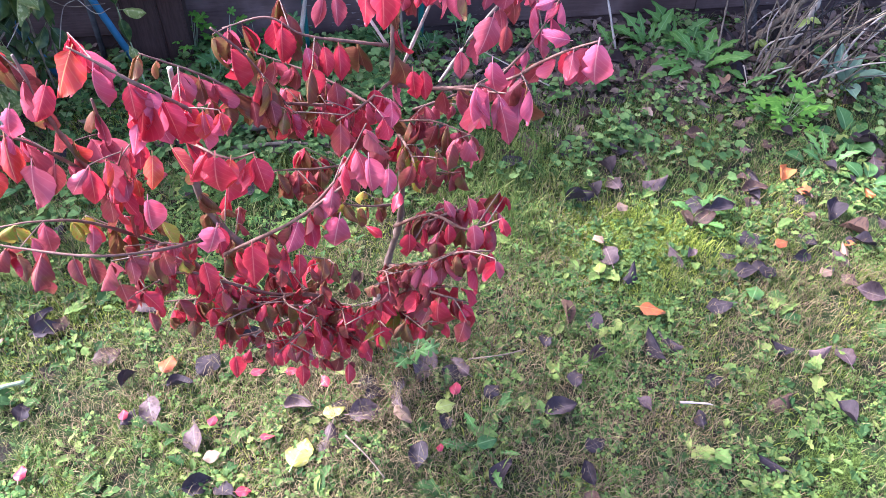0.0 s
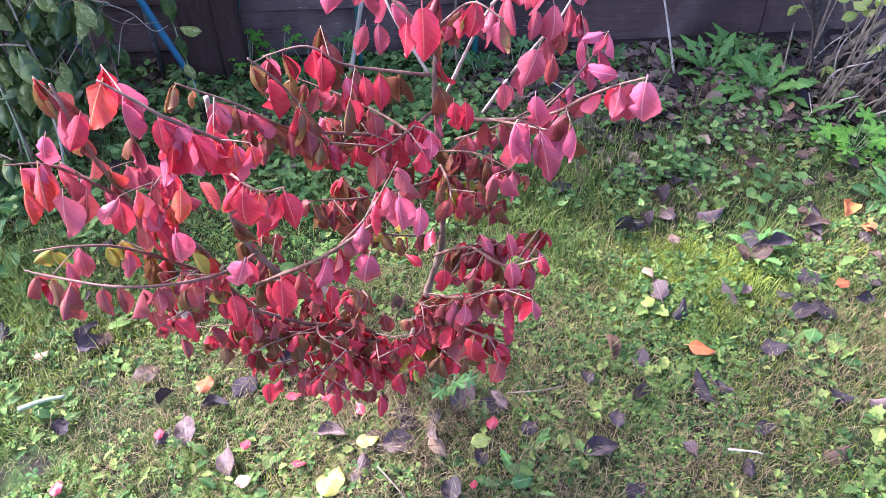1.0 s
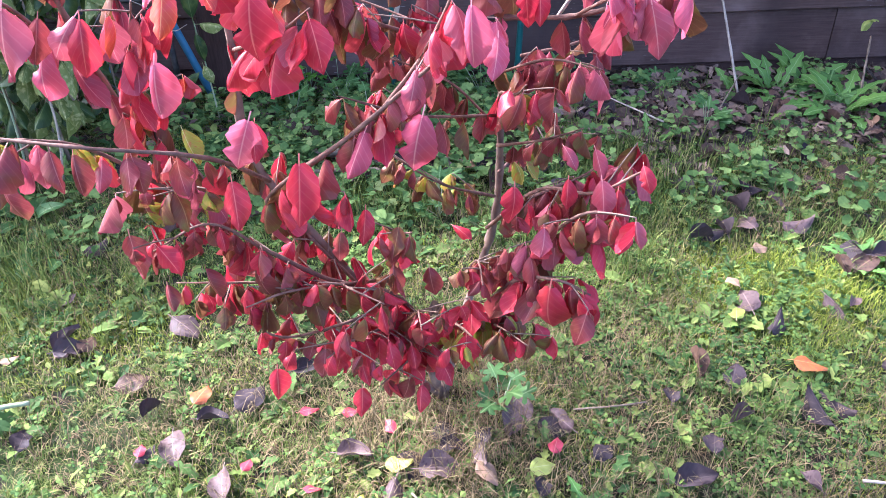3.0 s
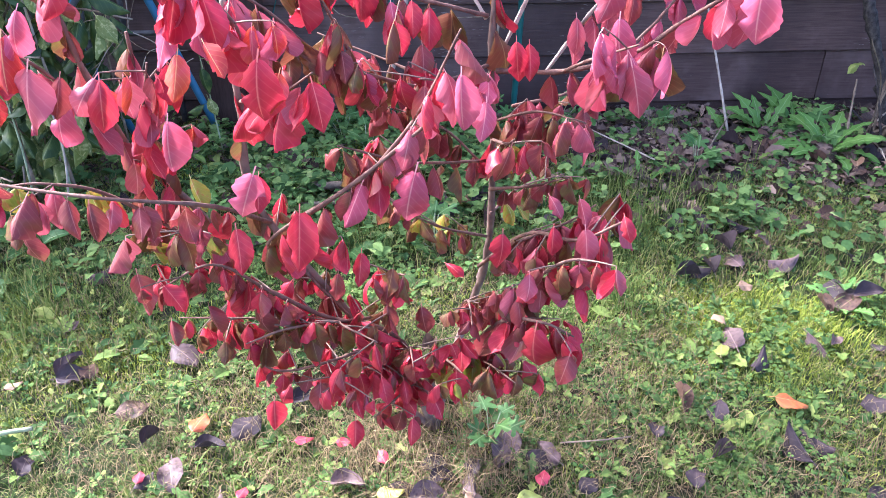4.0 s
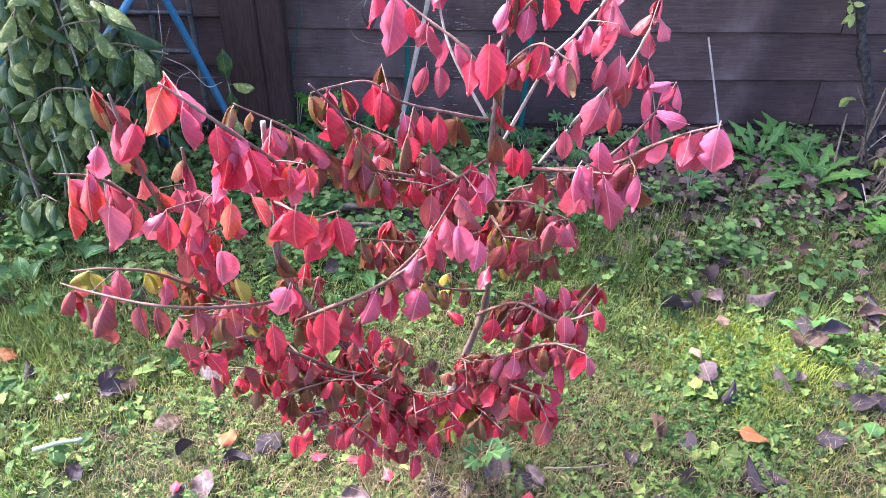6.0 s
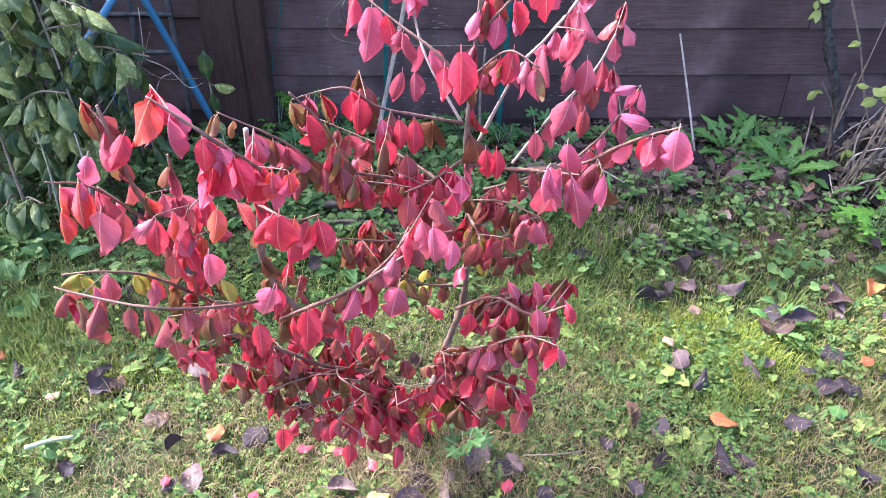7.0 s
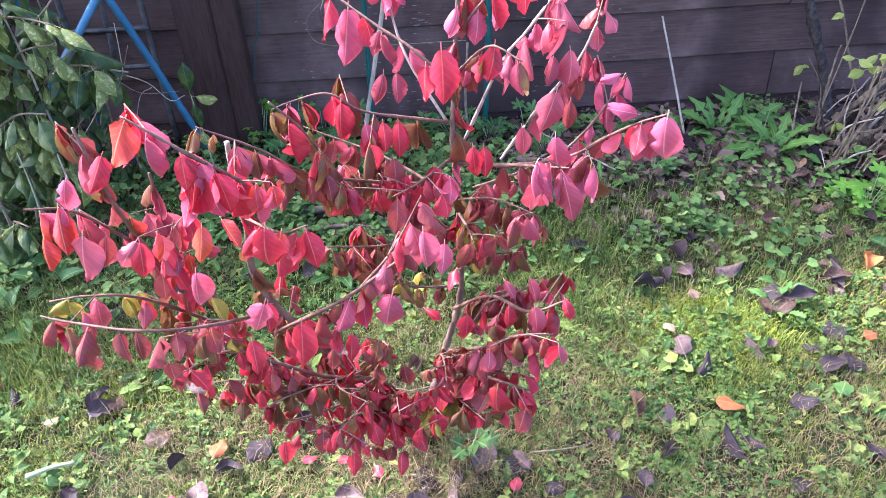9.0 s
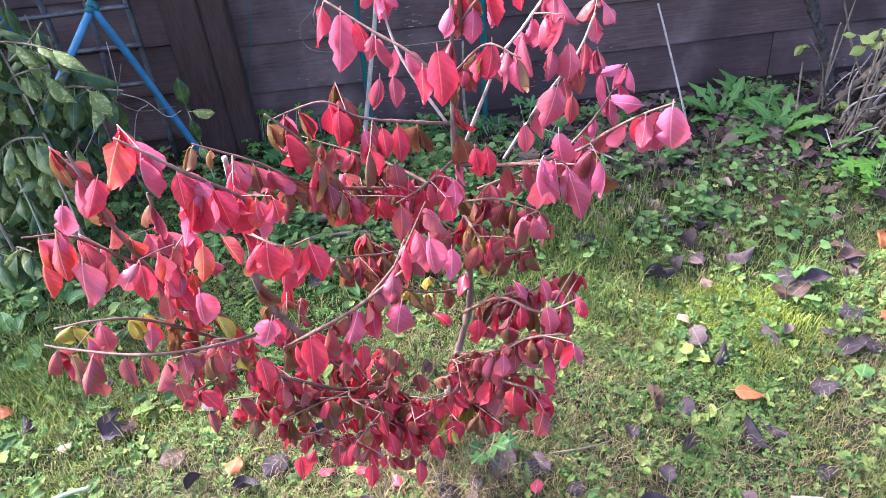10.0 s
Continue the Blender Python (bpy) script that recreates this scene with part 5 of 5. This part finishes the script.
def shoot(points, tones, gap, size, seed, r0=0.003, mat=TANTWIG, start=0.1):
    r = random.Random(seed)
    line = curve_points(points, 6)
    ob = part("stem", rod_mesh("stem", points, r0, r0 * 0.6, mat, CB, 6, 0.1, 0.1, 6, seed), climber)
    total = sum((b - a).length for a, b in zip(line, line[1:]))
    at, want = 0.0, total * start
    for a, b in zip(line, line[1:]):
        step = (b - a).length
        while want <= at + step:
            p = a.lerp(b, (want - at) / step)
            for side in (1, -1):
                if r.random() < 0.85:
                    az = r.uniform(-175, 25)
                    hang(ob, p, r.uniform(*size), az, r.uniform(5, 75), "", r, CB, CLEAF[tones[r.randrange(len(tones))]])
            want += gap * r.uniform(0.7, 1.3)
        at += step


def shoots(first, rows):
    for i, (pts, tones) in enumerate(rows, first):
        # front shoots get more yellowing leaves, their pale colour also standing in for highlights
        shoot(pts, tones + ("yy" if i < 5 else ""), 0.027, (0.065, 0.105), 300 + i)


shoots(0, (
    ([(-1.15, 1.42, 0.40), (-1.05, 1.40, 0.50), (-0.95, 1.40, 0.53)], "gyy"), ([(-1.05, 1.44, 0.44), (-0.95, 1.42, 0.485), (-0.86, 1.42, 0.47)], "gyy"), ([(-1.12, 1.40, 0.28), (-1.04, 1.37, 0.40), (-1.0, 1.36, 0.47)], "ggy"),
    ([(-1.02, 1.44, 0.34), (-0.94, 1.40, 0.42), (-0.86, 1.40, 0.44)], "gyg"), ([(-1.10, 1.42, 0.34), (-1.02, 1.38, 0.40), (-0.96, 1.36, 0.46)], "ggy"), ([(-1.0, 1.42, 0.18), (-0.92, 1.38, 0.24), (-0.86, 1.38, 0.22)], "yyg")))
shoots(6, (
    ([(-1.06, 1.48, -0.02), (-1.00, 1.46, 0.18), (-0.94, 1.45, 0.33), (-0.84, 1.44, 0.42)], "gggy"), ([(-1.08, 1.48, -0.02), (-1.08, 1.46, 0.2), (-1.05, 1.44, 0.38), (-0.97, 1.42, 0.52)], "ggg"),
    ([(-1.10, 1.50, -0.02), (-1.16, 1.46, 0.2), (-1.16, 1.44, 0.36), (-1.10, 1.42, 0.50)], "ggy"), ([(-1.04, 1.48, 0.0), (-0.96, 1.44, 0.10), (-0.92, 1.42, 0.20), (-0.87, 1.42, 0.26)], "yyyg")))
shoots(10, (
    ([(-1.05, 1.46, 0.0), (-1.02, 1.40, 0.10), (-1.02, 1.36, 0.17)], "ggyg"), ([(-1.10, 1.42, 0.0), (-1.16, 1.36, 0.10), (-1.20, 1.32, 0.18)], "ggg"), ([(-0.98, 1.44, 0.3), (-0.88, 1.44, 0.37), (-0.76, 1.46, 0.35)], "gyy"), ([(-1.0, 1.42, 0.05), (-0.93, 1.38, 0.15), (-0.86, 1.36, 0.17)], "yyg"), ([(-1.06, 1.40, 0.24), (-0.97, 1.36, 0.30), (-0.90, 1.35, 0.31)], "gyy"), ([(-1.08, 1.34, 0.02), (-1.02, 1.28, 0.08), (-0.96, 1.24, 0.10)], "ggy"),
    ([(-1.02, 1.50, 0.3), (-0.96, 1.48, 0.42), (-0.88, 1.47, 0.50)], "ggy"), ([(-1.22, 1.46, 0.0), (-1.25, 1.42, 0.2), (-1.22, 1.40, 0.4)], "ggg"), ([(-1.12, 1.38, 0.0), (-1.08, 1.30, 0.06), (-1.05, 1.24, 0.08)], "gyg")))
for i in range(14):  # the dense back of the climber, added to shut out sky light there
    x = -1.28 + 0.032 * i
    shoot([(x, 1.56, 0.02 + 0.01 * (i % 3)), (x - 0.02, 1.60 + 0.02 * (i % 2), 0.25), (x + 0.01, 1.58, 0.52 - 0.5 * max(0, i - 8) * 0.1)], "ggg", 0.045, (0.06, 0.09), 400 + i)
part("stem", rod_mesh("stem", [(-0.895, 1.40, 0.13), (-0.935, 1.41, 0.229), (-0.95, 1.42, 0.38), (-0.96, 1.42, 0.5)], 0.003, 0.0022, PALE, CB), climber, "bare pale dry stem")
part("stem", rod_mesh("stem", [(-0.93, 1.42, 0.30), (-0.86, 1.50, 0.33), (-0.80, 1.55, 0.25), (-0.72, 1.58, 0.24)], 0.0010, 0.0007, TANTWIG, CB, 5), climber, "thin bare tendril")
part("stem", rod_mesh("stem", [(-0.90, 1.50, 0.22), (-0.84, 1.54, 0.27), (-0.80, 1.56, 0.36)], 0.0010, 0.0007, TANTWIG, CB, 5), climber, "thin bare tendril")

for pts in ([(-0.854, 1.60, 0.268), (-0.81, 1.62, 0.235), (-0.773, 1.63, 0.185), (-0.735, 1.63, 0.20)], [(-0.854, 1.60, 0.268), (-0.88, 1.56, 0.25), (-0.91, 1.52, 0.20), (-0.93, 1.48, 0.17)], [(-0.854, 1.60, 0.268), (-0.85, 1.61, 0.33), (-0.855, 1.63, 0.38)], [(-0.86, 1.58, 0.12), (-0.83, 1.60, 0.21), (-0.80, 1.61, 0.23)]):
    part("stem", rod_mesh("stem", pts, 0.0013, 0.0009, PALE, CB, 5), climber, "thin pale dry tendril")
for i in range(9):  # strap leaves hanging dry at the climber's foot
    x, y = -1.08 + 0.022 * i, 1.34 + 0.03 * ((i * 3) % 4)
    part("stem", rod_mesh("stem", [(x, y, 0.22 - 0.01 * (i % 4)), (x + 0.012, y - 0.02, 0.12), (x + 0.02 - 0.015 * (i % 3), y - 0.03, -0.01)], 0.0018, 0.0026 if i % 3 else 0.005, (TANTWIG, STALK, PALE)[i % 3], CB, 5), climber, "dry hanging stem")
sb = Vector((-0.70, 1.62, -0.03))
seedling = thing("seedling", sb, "upright young shoot with pale green pointed leaves", "seedling")
part("stem", rod_mesh("stem", [(-0.70, 1.62, -0.03), (-0.702, 1.61, 0.12), (-0.705, 1.60, 0.22)], 0.002, 0.0014, STALK, sb, 5), seedling)
for i, (way, up, s, z) in enumerate((((0.02, -0.15, 1), (0.3, -1, 0), 0.092, 0.212), ((1, -0.2, 0.15), (0, -0.6, 1), 0.070, 0.214), ((0.1, -0.3, -1), (0.2, -1, 0.2), 0.080, 0.208), ((0.4, -0.5, -0.6), (0, -0.7, 0.7), 0.055, 0.13), ((-0.8, -0.4, -0.3), (0, -0.6, 0.8), 0.055, 0.11))):
    part("leaf", CLEAF["gy"[i % 2]][i], seedling, m=aim(Vector((-0.705, 1.60, z)) - sb, way, up, s))


def seed_head(x, y, z, n, size):
    ob = thing("seed_head", (x, y, z), "fluffy silvery clematis seed head among the leaves", "seed head", "seed heads")
    for i in range(n):
        a, e = rnd.uniform(0, 6.28), rnd.uniform(-0.6, 1.2)
        d = Vector((math.cos(a) * math.cos(e), math.sin(a) * math.cos(e), math.sin(e))) * size * rnd.uniform(0.6, 1)
        side = d.cross(Vector((0, 0, 1))) * 0.35
        part("plume", rod_mesh("plume", [(0, 0, 0), d * 0.5 + side * 0.5, d + side * 0.2], 0.0008, 0.0004, PALE, sides=3, steps=4), ob)
    part("stem", rod_mesh("stem", [(0, 0, 0), (-0.03, 0.03, -0.08), (-0.05, 0.06, -0.16)], 0.0016, 0.0012, TANTWIG, sides=5), ob)


seed_head(-1.06, 1.38, 0.41, 22, 0.035)
seed_head(-1.11, 1.37, 0.28, 20, 0.035)

# ---- bare currant bush by the fence ----
RB = Vector((0.90, 1.98, -0.06))
currant = thing("currant_bush", RB, "almost leafless bush with dark rough stems beside the fence", "shrub")


def stem(points, r0, r1, mat, seed, knots=0.5):
    return part("stem", rod_mesh("stem", points, r0, r1, mat, RB, 8, 0.22, knots, 9, seed), currant)


stem([(0.905, 2.0, -0.06), (0.878, 2.03, 0.066), (0.806, 2.05, 0.229), (0.757, 2.05, 0.36), (0.72, 2.05, 0.55)], 0.014, 0.011, DARKBARK, 1)
stem([(0.93, 1.95, -0.06), (0.95, 1.93, 0.10), (0.98, 1.92, 0.30), (0.96, 1.92, 0.55)], 0.010, 0.007, DARKBARK, 2)
stem([(0.86, 1.93, -0.05), (0.855, 1.95, 0.05), (0.86, 1.97, 0.16), (0.862, 1.97, 0.20)], 0.0035, 0.002, TANTWIG, 3)
stem([(0.765, 1.83, -0.04), (0.762, 1.86, 0.04), (0.785, 1.95, 0.105)], 0.0032, 0.002, TANTWIG, 4)
stem([(0.99, 1.86, -0.05), (0.90, 1.93, 0.13), (0.84, 1.95, 0.28), (0.775, 1.95, 0.405), (0.74, 1.95, 0.5)], 0.0028, 0.0018, TANTWIG, 5)
stem([(0.87, 1.93, -0.05), (0.90, 1.92, 0.03), (0.96, 1.90, 0.13), (1.03, 1.88, 0.26), (1.06, 1.88, 0.42)], 0.009, 0.006, TANTWIG, 6)
stem([(0.95, 1.90, -0.05), (0.985, 1.88, 0.10), (0.99, 1.87, 0.25), (1.02, 1.86, 0.45)], 0.007, 0.005, PALE, 7)
stem([(0.90, 1.88, -0.05), (0.97, 1.84, 0.04), (1.07, 1.80, 0.12)], 0.006, 0.004, TANTWIG, 8)
tw = random.Random(5)
for i in range(60):
    x0, y0 = tw.uniform(0.83, 1.08), tw.uniform(1.70, 1.98)
    dx, dy, h = tw.uniform(-0.16, 0.25), tw.uniform(-0.22, 0.1), tw.uniform(0.02, 0.30) if i % 4 else tw.uniform(0.2, 0.5)
    stem([(x0, y0, -0.04), (x0 + dx * 0.4 + tw.uniform(-.03, .03), y0 + dy * 0.4, h * 0.5), (x0 + dx, y0 + dy, h)], tw.uniform(0.0013, 0.0036), 0.0010, (TANTWIG, DARKBARK, TANTWIG, DARKBARK, TANTWIG, PALE)[i % 6], 10 + i)
for x, y, z, s in ((0.81, 2.03, 0.115, 0.035), (0.745, 2.03, 0.335, 0.04), (0.73, 2.03, 0.36, 0.03), (0.83, 1.93, 0.30, 0.03), (0.88, 1.90, 0.20, 0.045), (0.91, 1.90, 0.17, 0.04), (0.93, 1.90, 0.215, 0.045), (0.87, 1.88, 0.03, 0.04), (0.95, 1.85, 0.24, 0.04), (0.96, 1.84, 0.12, 0.035)):
    for k in range(3):
        way = (tw.uniform(-1, 1), -0.4, tw.uniform(-0.7, 0.3))
        part("leaf", POINTED_YELLOW[tw.randrange(3)], currant, "pale yellow-green leaf", aim(Vector((x, y, z)) - RB, way, (tw.uniform(-0.3, 0.3), -0.7, 0.7), s * tw.uniform(0.8, 1.3)))


# ---- small unseen tree added beside the fence to shade part of the lawn ----
TB = Vector((-1.62, 1.62, -0.05))
tree = thing("unseen_shade_tree", TB, "small unseen leafy tree added to shade part of the lawn", "tree")
part("trunk", rod_mesh("trunk", [TB, (-1.60, 1.60, 0.5), (-1.56, 1.57, 1.0), (-1.50, 1.54, 1.5), (-1.46, 1.52, 1.9)], 0.035, 0.010, DARKBARK, TB, 9, 0.12, 0.1, 6, 3), tree)
tr = random.Random(21)
tv, tf, tu = [], [], []
for i in range(20):
    h = tr.uniform(1.1, 1.65)
    a = radians(tr.uniform(-30, 42))
    root = Vector((-1.50, 1.55, h - 0.2))
    end = root + Vector((math.cos(a) * tr.uniform(0.55, 1.08), math.sin(a) * tr.uniform(0.3, 0.8), tr.uniform(0.1, 0.35)))
    part("limb", rod_mesh("limb", [root, root.lerp(end, 0.5) + Vector((0, 0, 0.04)), end], 0.008, 0.002, DARKBARK, TB, 6, 0.1, 0.1, 4, i), tree)
    for j in range(18):
        p = root.lerp(end, tr.uniform(0.55, 1.0)) + Vector((tr.gauss(0, 0.05), tr.gauss(0, 0.05), tr.gauss(0, 0.04))) - TB
        if math.hypot(p.x - 0.36, p.y - 0.29) < 0.28:  # a gap in the crown, letting sun onto the lawn's lit patch
            continue
        m = aim(p, (tr.uniform(-1, 1), tr.uniform(-1, 1), tr.uniform(-0.9, 0.3)), (tr.uniform(-0.4, 0.4), tr.uniform(-0.4, 0.4), 1), tr.uniform(0.05, 0.08))
        v, f, u = SHAPES[tr.randrange(len(SHAPES))]
        o = len(tv)
        tv += [m @ Vector(q) for q in v]
        tf += [tuple(k + o for k in q) for q in f]
        tu += u
tagged(part("crown", mesh("crown", tv, tf, GREEN, tu), tree), "green leafy crown of the unseen shade tree", kind="stuff")
